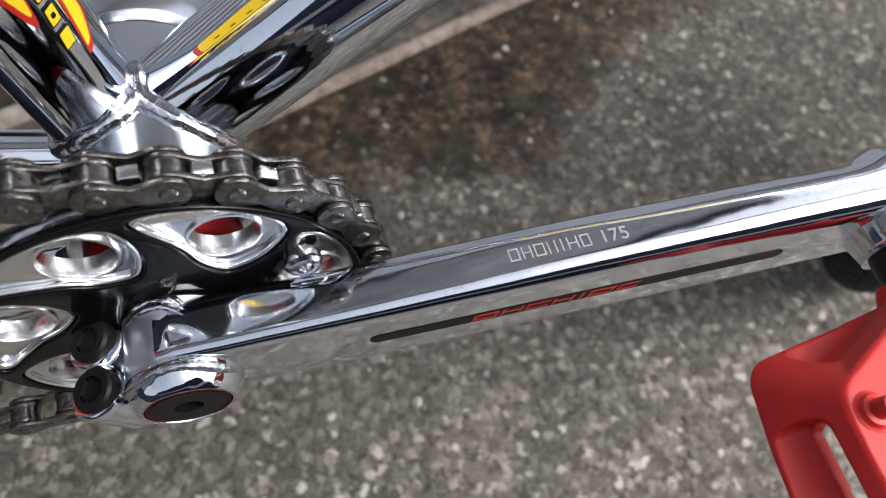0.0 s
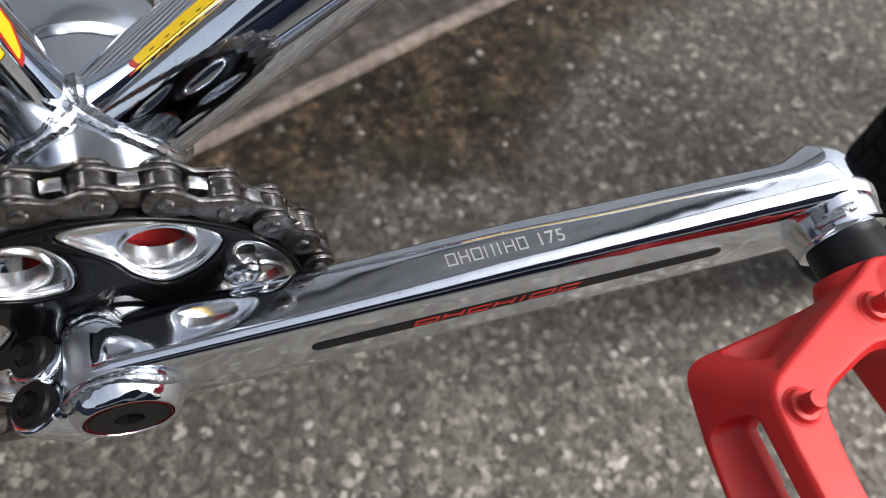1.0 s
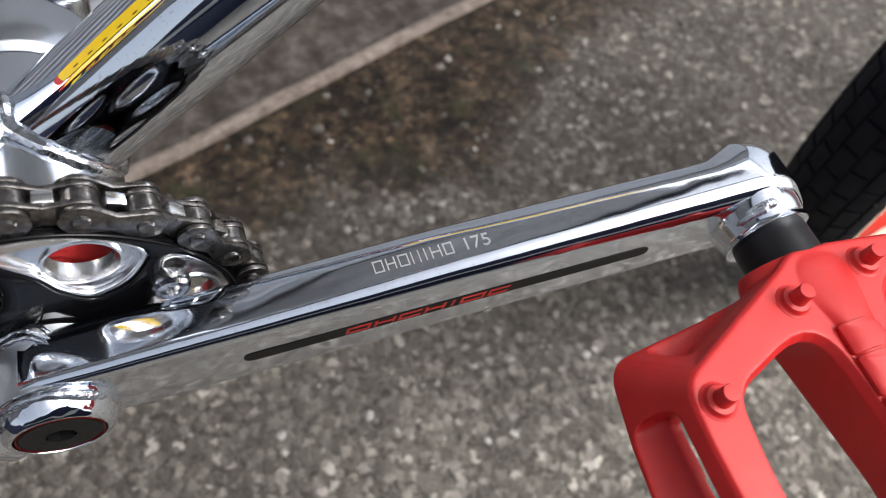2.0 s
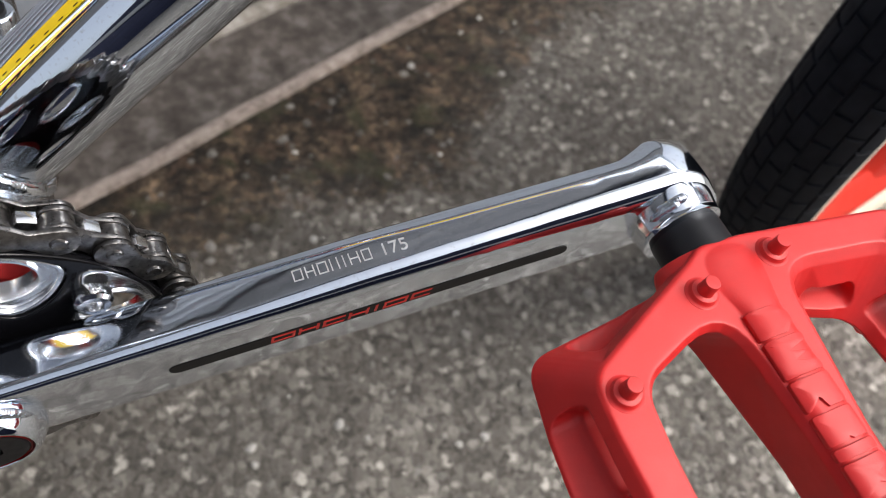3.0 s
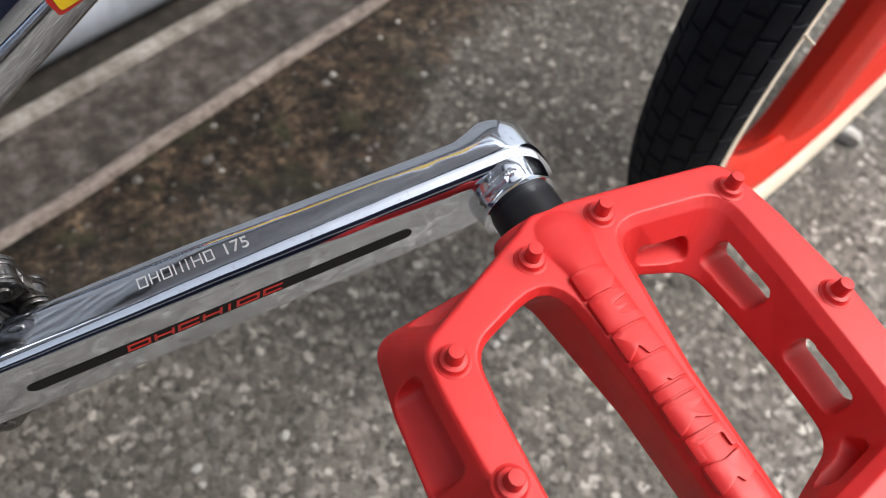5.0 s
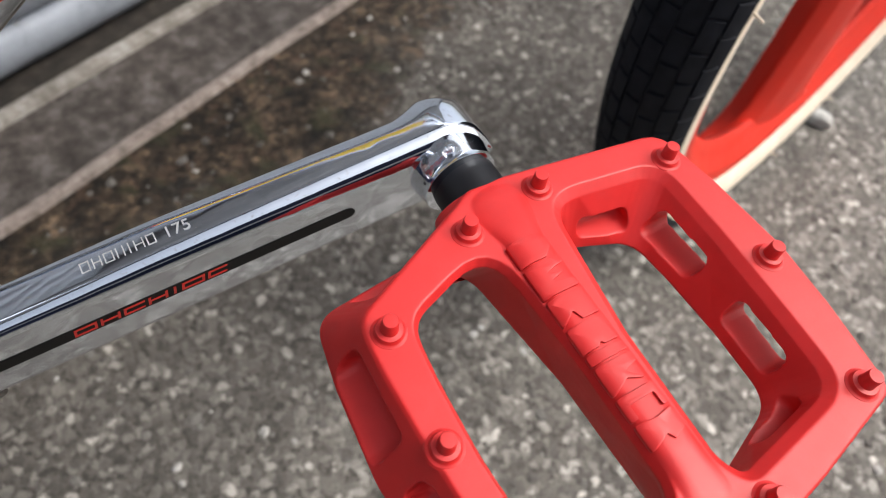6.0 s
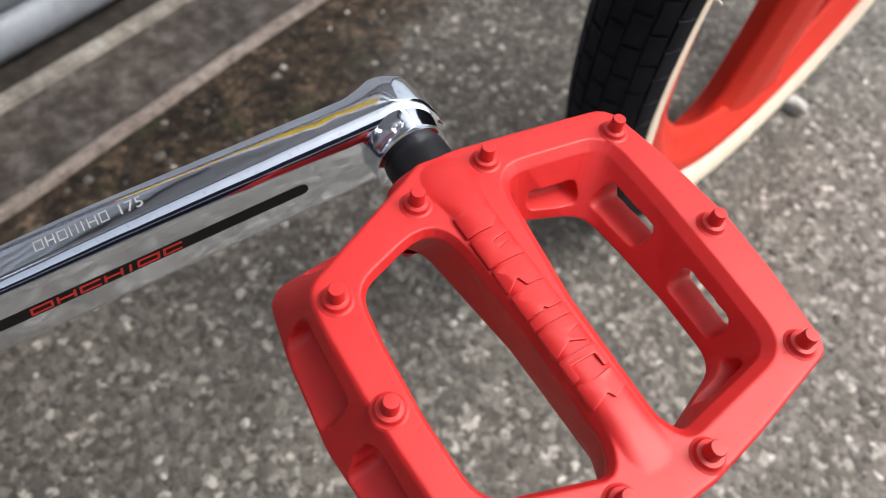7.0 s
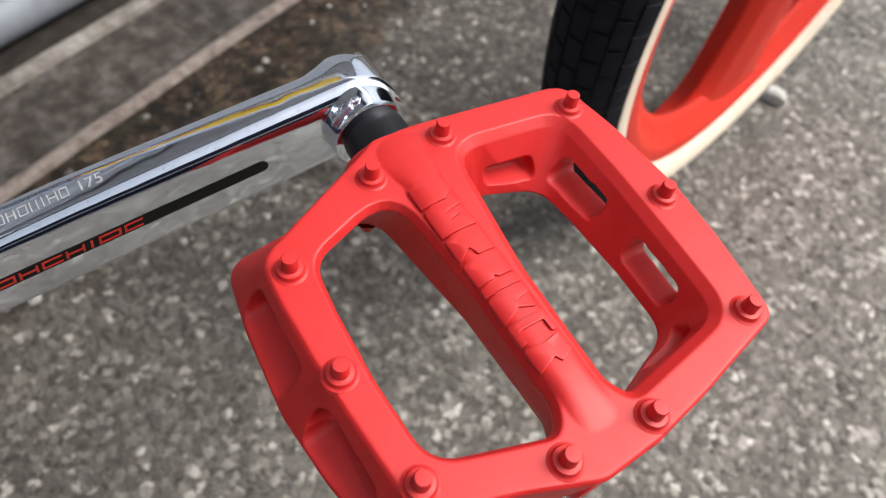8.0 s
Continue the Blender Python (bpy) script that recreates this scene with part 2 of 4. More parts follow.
def axes(direction, up=(0, 0, 1)):
    """A turn whose z runs along direction."""
    z = Vector(direction).normalized()
    u = Vector(up)
    if abs(z.dot(u)) > 0.99:
        u = Vector((1, 0, 0))
    x = u.cross(z).normalized()
    y = z.cross(x)
    return Matrix((x, y, z)).transposed().to_4x4()


def lathe(bm, profile, m=Matrix(), steps=32, sx=1.0):
    """Turns (radius, height) pairs round z, then moves the result by m."""
    rings = []
    for r, h in profile:
        if r < 1e-7:
            rings.append([bm.verts.new(m @ Vector((0, 0, h)))])
        else:
            rings.append([bm.verts.new(m @ Vector((r * sx * math.cos(2 * math.pi * i / steps), r * math.sin(2 * math.pi * i / steps), h))) for i in range(steps)])
    for a, b in zip(rings, rings[1:]):
        for i in range(steps):
            j = (i + 1) % steps
            if len(a) == 1 and len(b) > 1:
                bm.faces.new((a[0], b[i], b[j]))
            elif len(b) == 1 and len(a) > 1:
                bm.faces.new((a[i], a[j], b[0]))
            elif len(a) > 1:
                bm.faces.new((a[i], a[j], b[j], b[i]))


def loft(bm, rings, caps=True, closed=False):
    vs = [[bm.verts.new(p) for p in ring] for ring in rings]
    n = len(vs[0])
    pairs = list(zip(vs, vs[1:])) + ([(vs[-1], vs[0])] if closed else [])
    for a, b in pairs:
        for i in range(n):
            j = (i + 1) % n
            bm.faces.new((a[i], a[j], b[j], b[i]))
    if caps and not closed:
        bm.faces.new(vs[0][::-1])
        bm.faces.new(vs[-1])


def rod(bm, a, b, r, r2=None, steps=32, chamfer=0.0):
    a, b = Vector(a), Vector(b)
    d = (b - a).length
    m = Matrix.Translation(a) @ axes(b - a)
    r2 = r if r2 is None else r2
    if chamfer:
        prof = [(0, 0), (r - chamfer, 0), (r, chamfer), (r2, d - chamfer), (r2 - chamfer, d), (0, d)]
    else:
        prof = [(0, 0), (r, 0), (r2, d), (0, d)]
    lathe(bm, prof, m, steps)


def box(bm, lo, hi, m=Matrix(), bevel=0.0):
    lo, hi = Vector(lo), Vector(hi)
    made = bmesh.ops.create_cube(bm, size=1.0, matrix=m @ Matrix.Translation((lo + hi) / 2) @ Matrix.Diagonal((*(hi - lo), 1)))
    if bevel:
        edges = list({e for v in made["verts"] for e in v.link_edges})
        bmesh.ops.bevel(bm, geom=edges, offset=bevel, segments=3, profile=0.5, affect="EDGES")


def rounded(corners, radius, steps=6):
    """A polygon with its corners rounded off; radius: one number, or one for each corner."""
    out = []
    n = len(corners)
    for i, c in enumerate(corners):
        r = radius[i] if isinstance(radius, (list, tuple)) else radius
        c = Vector(c)
        a, b = Vector(corners[i - 1]) - c, Vector(corners[(i + 1) % n]) - c
        la, lb = a.length, b.length
        cut = min(r / max(math.tan(a.angle(b) / 2), 0.05), la * 0.48, lb * 0.48)
        p, q = c + a / la * cut, c + b / lb * cut
        for k in range(steps + 1):
            t = k / steps
            out.append((1 - t) ** 2 * p + 2 * t * (1 - t) * c + t * t * q)
    return out


def spline(pts, steps=5):
    """A closed smooth curve through the points."""
    out = []
    n = len(pts)
    for i in range(n):
        a, b, c, d = pts[i - 1], pts[i], pts[(i + 1) % n], pts[(i + 2) % n]
        for k in range(steps):
            t = k / steps
            out.append(0.5 * (2 * b + (c - a) * t + (2 * a - 5 * b + 4 * c - d) * t * t + (3 * b - a - 3 * c + d) * t ** 3))
    return out


def circle(cx, cy, r, steps=36, ry=None):
    ry = r if ry is None else ry
    return [Vector((cx + r * math.cos(2 * math.pi * i / steps), cy + ry * math.sin(2 * math.pi * i / steps))) for i in range(steps)]


def plate(loops, half, bevel=0.0, res=2):
    """A mesh cut from a sheet: the first loop is the outline, the others are holes through it."""
    cu = bpy.data.curves.new("sheet", "CURVE")
    cu.dimensions, cu.fill_mode = "2D", "BOTH"
    cu.extrude, cu.bevel_depth, cu.bevel_resolution = half - bevel, bevel, res
    cu.offset = -bevel
    for loop in loops:
        s = cu.splines.new("POLY")
        s.points.add(len(loop) - 1)
        for p, co in zip(s.points, loop):
            p.co = (co[0], co[1], 0, 1)
        s.use_cyclic_u = True
    ob = new("sheet", cu)
    me = bpy.data.meshes.new_from_object(ob.evaluated_get(bpy.context.evaluated_depsgraph_get()))
    bpy.data.objects.remove(ob)
    bm = bmesh.new()
    bm.from_mesh(me)
    bpy.data.meshes.remove(me)
    bmesh.ops.remove_doubles(bm, verts=bm.verts, dist=1e-6)
    return bm


def cut(bm, cutter):
    """bm less cutter, as a new bmesh."""
    obs = []
    for b in (bm, cutter):
        bmesh.ops.triangulate(b, faces=b.faces)
        bmesh.ops.recalc_face_normals(b, faces=b.faces)
        me = bpy.data.meshes.new("solid")
        b.to_mesh(me)
        b.free()
        obs.append(new("solid", me))
    mod = obs[0].modifiers.new("cut", "BOOLEAN")
    mod.operation, mod.solver, mod.object = "DIFFERENCE", "EXACT", obs[1]
    mod.use_self = True
    me = bpy.data.meshes.new_from_object(obs[0].evaluated_get(bpy.context.evaluated_depsgraph_get()))
    for o in obs:
        bpy.data.objects.remove(o)
    out = bmesh.new()
    out.from_mesh(me)
    bmesh.ops.remove_doubles(out, verts=out.verts, dist=2e-6)
    bmesh.ops.dissolve_degenerate(out, edges=out.edges, dist=1e-6)
    return out


def moulded(bm, size=0.00045, rounds=1):
    """Fuses overlapping solids into one skin with small fillets, as a moulding has."""
    bmesh.ops.recalc_face_normals(bm, faces=bm.faces)
    me = bpy.data.meshes.new("skin")
    bm.to_mesh(me)
    bm.free()
    ob = new("skin", me)
    mod = ob.modifiers.new("fuse", "REMESH")
    mod.mode, mod.voxel_size, mod.adaptivity = "VOXEL", size, 0.0
    mod = ob.modifiers.new("soften", "SMOOTH")
    mod.factor, mod.iterations = 0.5, rounds
    out = bmesh.new()
    out.from_mesh(bpy.data.meshes.new_from_object(ob.evaluated_get(bpy.context.evaluated_depsgraph_get())))
    bpy.data.objects.remove(ob)
    return out


def capsule_loop(length, radius, steps=10):
    a = [Vector((length / 2 + radius * math.cos(t), radius * math.sin(t))) for t in (-math.pi / 2 + math.pi * i / steps for i in range(steps + 1))]
    b = [Vector((-length / 2 + radius * math.cos(t), radius * math.sin(t))) for t in (math.pi / 2 + math.pi * i / steps for i in range(steps + 1))]
    return a + b


# ---- ground, apron and shutter (the shop front runs at 22 degrees to the bicycle) ----
FRONT = pose(0, 0, 0, 0, 0, 22)

bm = bmesh.new()
S = 300.0
edges_x = [-S, -20, -2, -0.6, 0.0, 0.5, 1.0, 2, 20, S]
grid = [[bm.verts.new((x, y, 0)) for x in edges_x] for y in edges_x]
for r0, r1 in zip(grid, grid[1:]):
    for i in range(len(r0) - 1):
        bm.faces.new((r0[i], r0[i + 1], r1[i + 1], r1[i]))
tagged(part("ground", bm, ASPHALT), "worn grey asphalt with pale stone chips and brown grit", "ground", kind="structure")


def chips(count, area, sizes, seed):
    """Angular stone chips half sunk in the ground, in one mesh."""
    rnd = random.Random(seed)
    ico = bmesh.new()
    bmesh.ops.create_icosphere(ico, subdivisions=1, radius=1.0)
    base = [v.co.copy() for v in ico.verts]
    tris = [[v.index for v in f.verts] for f in ico.faces]
    ico.free()
    verts, faces = [], []
    for _ in range(count):
        x, y = rnd.uniform(*area[0]), rnd.uniform(*area[1])
        d = -x * math.sin(radians(22)) + y * math.cos(radians(22))
        if d > 0.225:
            continue
        s = sizes[0] + (sizes[1] - sizes[0]) * rnd.random() ** 3
        if d > 0.12 and rnd.random() < 0.6:
            continue
        m = pose(x, y, s * rnd.uniform(-0.36, -0.10), rnd.uniform(-25, 25), rnd.uniform(-25, 25), rnd.uniform(0, 360)) @ Matrix.Diagonal((s * rnd.uniform(0.8, 1.35), s, s * 0.55, 1))
        k = len(verts)
        verts += [m @ (c * rnd.uniform(0.78, 1.12)) for c in base]
        faces += [[k + i for i in f] for f in tris]
    me = bpy.data.meshes.new("asphalt_chips")
    me.from_pydata(verts, [], faces)
    return me


PALE = [(0.123, 0.004), (0.221, -0.041), (0.304, 0.0), (0.06, 0.009), (0.226, 0.155), (0.154, 0.163), (0.544, 0.192), (0.467, 0.328), (0.31, 0.335), (0.459, 0.266)]
pale = bmesh.new()
rnd = random.Random(21)
SMALL = [(rnd.uniform(-0.25, 0.95), rnd.uniform(-0.25, 0.60)) for _ in range(60)]
SMALL = [(x, y) for x, y in SMALL if y * math.cos(radians(22)) - x * math.sin(radians(22)) < 0.21]
for n_chip, (x, y) in enumerate(PALE + SMALL):
    q = rnd.uniform(0.0026, 0.0040) if n_chip < len(PALE) else rnd.uniform(0.0012, 0.0026)
    made = bmesh.ops.create_icosphere(pale, subdivisions=2, radius=1.0)
    m = pose(x, y, q * 0.1, rnd.uniform(-20, 20), rnd.uniform(-20, 20), rnd.uniform(0, 360)) @ Matrix.Diagonal((q * 1.25, q, q * 0.6, 1))
    for v in made["verts"]:
        v.co = m @ (v.co * (1 + 0.3 * noise.noise(v.co * 1.5 + Vector((x * 50, y * 50, 0)))))
tagged(part("pale_chips", pale, PALE_CHIP), "larger pale stone chips bedded in the asphalt", "gravel", kind="stuff")
tagged(part("asphalt_chips", chips(5200, ((-0.35, 1.05), (-0.35, 0.75)), (0.0018, 0.0068), 4), CHIP, smooth=False),
       "pale and grey stone chips bedded in the asphalt", "gravel", kind="stuff")

bm = bmesh.new()
box(bm, (-4, 0.246, -0.05), (4, 0.345, 0.002), FRONT)
tagged(part("pavement", bm, APRON), "dirty mottled concrete apron in front of the shutter", "pavement", kind="structure")
bm = bmesh.new()
rings = []
for i in range(161):
    x = -1.0 + 2.6 * i / 160
    w = 0.002 * noise.noise(Vector((x * 9, 0, 0))) + 0.0012 * noise.noise(Vector((x * 40, 3, 0)))
    h = 0.0065 + 0.0015 * noise.noise(Vector((x * 22, 7, 0)))
    rings.append([FRONT @ Vector((x, y, z)) for y, z in ((0.2340 + w, -0.01), (0.2350 + w, h * 0.35), (0.2378 + w, h * 0.9), (0.2415 + w, h), (0.2455 + w, h * 0.8), (0.2492 + w, 0.0025), (0.2492 + w, -0.01))])
loft(bm, rings)
tagged(part("trim_lip", bm, LIP), "low weathered concrete lip along the edge of the apron", "kerb", kind="structure")
bm = bmesh.new()
loft(bm, [[FRONT @ Vector((x, y, z)) for y, z in ((0.334, -0.02), (0.3345, 0.004), (0.337, 0.0075), (0.344, 0.0085), (0.351, 0.0072), (0.3540, 0.0040), (0.3540, -0.02))] for x in (-4, -1, 0, 0.5, 1, 4)])
tagged(part("trim_sill", bm, SILL), "stained beige threshold strip under the shutter", "sill", kind="structure")
# the shutter's shadow over the threshold is put into its near-black colour
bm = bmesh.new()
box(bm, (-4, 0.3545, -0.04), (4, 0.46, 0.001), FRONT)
tagged(part("trim_threshold", bm, THRESHOLD_SHADE), "threshold under the roller shutter, coloured near-black for the shadow there", "threshold", kind="structure")


def slat_mesh(depth):
    prof = [(0.000, 0.000), (-0.004, 0.003), (-0.0115, 0.010), (-0.0145, 0.020), (-0.0135, 0.032), (-0.008, 0.041), (-0.001, 0.0455), (0.002, 0.0455), (0.002, 0.000)]
    bm = bmesh.new()
    loft(bm, [[Vector((x, y if y > 0 else y * depth, z)) for y, z in prof] for x in (-1.598, -0.5, 0.0, 0.3, 0.9, 1.398)])
    return bm


shutter = tagged(new("roller_shutter"), "closed galvanised steel roller shutter with dirty curved slats", "shutter", kind="structure")
shutter.matrix_world = FRONT @ pose(-0.4, 0.3890, 0.003)
part("bottom_rail", slat_mesh(1.0), GALVANISED, shutter, "rounded dirty bottom rail")
slat = part("slat", slat_mesh(0.55), GALVANISED, shutter)
slat.matrix_basis = pose(0, 0, 0.048)
for i in range(2, 18):
    s = new("slat", slat.data)
    s.parent = shutter
    s.matrix_basis = pose(0, 0, 0.048 * i)

bm = bmesh.new()
box(bm, (-4, 0.39, 0), (-2.0, 0.7, 2.298), FRONT)
box(bm, (1.0, 0.39, 0), (1.1, 0.7, 2.298), FRONT)
box(bm, (-2.0, 0.393, 0.872), (1.0, 0.7, 2.298), FRONT)
# unseen box above the slats, added as a dark area for the crank to reflect
hood = bmesh.new()
box(hood, (-2.0, 0.362, 0.874), (1.0, 0.3925, 1.30), FRONT, 0.006)
tagged(part("trim_hood", hood, HOOD_PAINT), "unseen dark box above the shutter, added for the crank arm's reflections", "shutter box", kind="structure")
tagged(part("wall_north", bm, GREY_RENDER), "plain grey rendered shop front wall round the shutter", "wall", kind="structure")
# unseen walls, added to block low sky and give the chrome dark reflections
bm = bmesh.new()
box(bm, (-6, -2.6, 0), (0.7, -2.3, 2.8), FRONT)
box(bm, (-1.6, -2.297, 0), (-1.3, 0.3605, 0.55), FRONT)
tagged(part("wall_south", bm, SLATE_RENDER), "unseen dark walls added to block low sky and darken the chrome's reflections", "wall", kind="structure")

# unseen pale band, added as a light stripe for the chrome to reflect
bm = bmesh.new()
box(bm, (-6, -2.296, 1.00), (0.7, -2.27, 1.32), FRONT)
tagged(part("trim_band", bm, WHITE_STONE), "unseen pale band added for a light stripe in the chrome's reflections", "wall band", kind="structure")
# unseen eave, added to draw a thin dark line in the chrome
bm = bmesh.new()
box(bm, (-4, 0.30, 2.30), (1.1, 0.70, 2.40), FRONT)
tagged(part("trim_eave", bm, SLATE_RENDER), "unseen dark eave added as a thin dark line in the chrome's reflections", "eave", kind="structure")

# ---- the bicycle ----
BB = Vector((0, 0, 0.336))
SWING = radians(12.6)
bicycle = tagged(new("bicycle"), "chrome bicycle with red platform pedals and red rims, standing on asphalt", "bicycle")

# frame
frame_tubes = part("bottom_bracket_shell", bmesh.new(), SATIN_CHROME, bicycle)
bm = bmesh.new()
lathe(bm, [(0.0195, -0.036), (0.0225, -0.036), (0.0232, -0.0352), (0.0232, 0.0208), (0.0195, 0.0208), (0.0195, -0.036)], Matrix.Translation(BB) @ axes((0, 1, 0)), 56)
bm.to_mesh(frame_tubes.data)
bm.free()
frame_tubes.data.shade_smooth()
frame_tubes.data.set_sharp_from_angle(angle=radians(38))
frame_tubes["label"] = "chromed bottom bracket shell with welded tubes"

DT_DIR = Vector((math.cos(radians(40)), 0, math.sin(radians(40))))
DT_0 = Vector((-0.0034, 0, 0.336))
ST_DIR = Vector((math.cos(radians(104)), 0, math.sin(radians(104))))
ST_0 = Vector((-0.0074, 0, 0.336))
HEAD = DT_0 + DT_DIR * 0.70
SEAT = ST_0 + ST_DIR * 0.36


def tube_part(name, a, b, r, mat=CHROME, parent=frame_tubes, label="", steps=64):
    bm = bmesh.new()
    rod(bm, a, b, r, steps=steps)
    return part(name, bm, mat, parent, label)


tube_part("down_tube", DT_0, HEAD, 0.0160)
tube_part("seat_tube", ST_0, SEAT, 0.0135)
tube_part("top_tube", SEAT - ST_DIR * 0.03, HEAD + Vector((-0.02, 0, 0.05)), 0.0140)
REAR = Vector((-0.385, 0, 0.33))
for s in (-1, 1):
    tube_part("chain_stay", Vector((-0.029, s * 0.021, 0.3050)), REAR + Vector((0, s * 0.058, 0)), 0.0095)
    tube_part("stay_neck", BB + Vector((-0.012, s * 0.021, -0.016)), Vector((-0.034, s * 0.0214, 0.3060)), 0.0062)
    tube_part("seat_stay", SEAT + Vector((-0.008, s * 0.014, -0.04)), REAR + Vector((0, s * 0.058, 0)), 0.0075)


def weld_bead(curve, r, seed):
    """A rippled bead swept along a curve of points."""
    rnd = random.Random(seed)
    fine = []
    for p, q in zip(curve, curve[1:]):
        for k in range(4):
            fine.append(p.lerp(q, k / 4))
    fine.append(curve[-1])
    bm = bmesh.new()
    rings = []
    for i, p in enumerate(fine):
        d = (fine[min(i + 1, len(fine) - 1)] - fine[max(i - 1, 0)]).normalized()
        m = Matrix.Translation(p) @ axes(d)
        end = min(1.0, min(i, len(fine) - 1 - i) / 7 + 0.05)
        q = r * end * (0.97 + 0.06 * abs(math.sin(math.pi * i / 4)) + rnd.uniform(-0.015, 0.015) + 0.34 * noise.noise(p * 190 + Vector((seed, 0, 0))))
        rings.append([m @ Vector((q * math.cos(a), q * math.sin(a), 0)) for a in (2 * math.pi * k / 10 for k in range(14))])
    loft(bm, rings)
    return bm


def joint_curve(origin, direction, r, big_r, n=22):
    """Where a tube of radius r that leaves the shell along direction meets the shell's outside."""
    u = Vector((0, 1, 0))
    w = direction.cross(u)
    out = []
    for i in range(n):
        a = radians(68) + radians(224) * i / (n - 1)
        off = origin - BB + u * (r * math.cos(a)) + w * (r * math.sin(a))
        dd = direction
        b = off.x * dd.x + off.z * dd.z
        c = off.x ** 2 + off.z ** 2 - big_r ** 2
        t = -b + math.sqrt(max(b * b - c, 0))
        out.append(BB + off + dd * t)
    return out


part("weld_bead", weld_bead(joint_curve(DT_0, DT_DIR, 0.0162, 0.0232), 0.0026, 2), WELD, frame_tubes, "rippled chromed weld")
part("weld_bead", weld_bead(joint_curve(ST_0, ST_DIR, 0.0137, 0.0232), 0.0026, 3), WELD, frame_tubes, "rippled chromed weld")
vee = [Vector((0.0005 + 0.001 * abs(k) / 5, 0.0135 * math.sin(k * 0.28), 0.360 - 0.0035 * (1 - math.cos(k * 0.28)) * 3)) for k in range(-5, 3)]
part("weld_bead", weld_bead(vee, 0.0034, 5), WELD, frame_tubes, "rippled chromed weld")


def sticker(name, origin, direction, r, loop, mat, lift, parent, label="", n=0):
    """A thin decal wrapped round a tube: loop in (along, around) metres; around 0 faces the drive side's upper flank."""
    side = Vector((0, -1, 0))
    up = direction.cross(side).normalized()
    if up.z < 0:
        up = -up
    bm = plate([loop], 0.00005)
    bmesh.ops.triangulate(bm, faces=bm.faces)
    for _ in range(2):
        bmesh.ops.subdivide_edges(bm, edges=[e for e in bm.edges if e.calc_length() > 0.004], cuts=1)
    for v in bm.verts:
        s, a = v.co.x, v.co.y / r
        rr = r + lift + (0.00004 if v.co.z > 0 else -0.00004)
        v.co = origin + direction * s + side * (rr * math.cos(a)) + up * (rr * math.sin(a))
    return part(name, bm, mat, parent, label)


def arm_frame(side):
    """The crank arm's axes: x along the arm from the spindle, y outward, z across it."""
    a = SWING if side > 0 else SWING + math.pi
    ax = Vector((math.cos(a), 0, math.sin(a)))
    out = Vector((0, -side, 0))
    up = ax.cross(out)
    m = Matrix((ax, out, up if up.z > 0 else -up)).transposed().to_4x4()
    return Matrix.Translation(BB) @ m


def ease(a, b, x):
    """0 below a, 1 above b, smooth between."""
    x = max(0.0, min(1.0, (x - a) / (b - a)))
    return x * x * (3 - 2 * x)


def arm_tilt(s):
    """The fall of the arm's upper face towards the frame, strongest at the spindle."""
    return 0.11 * (1 - ease(0.040, 0.105, s))


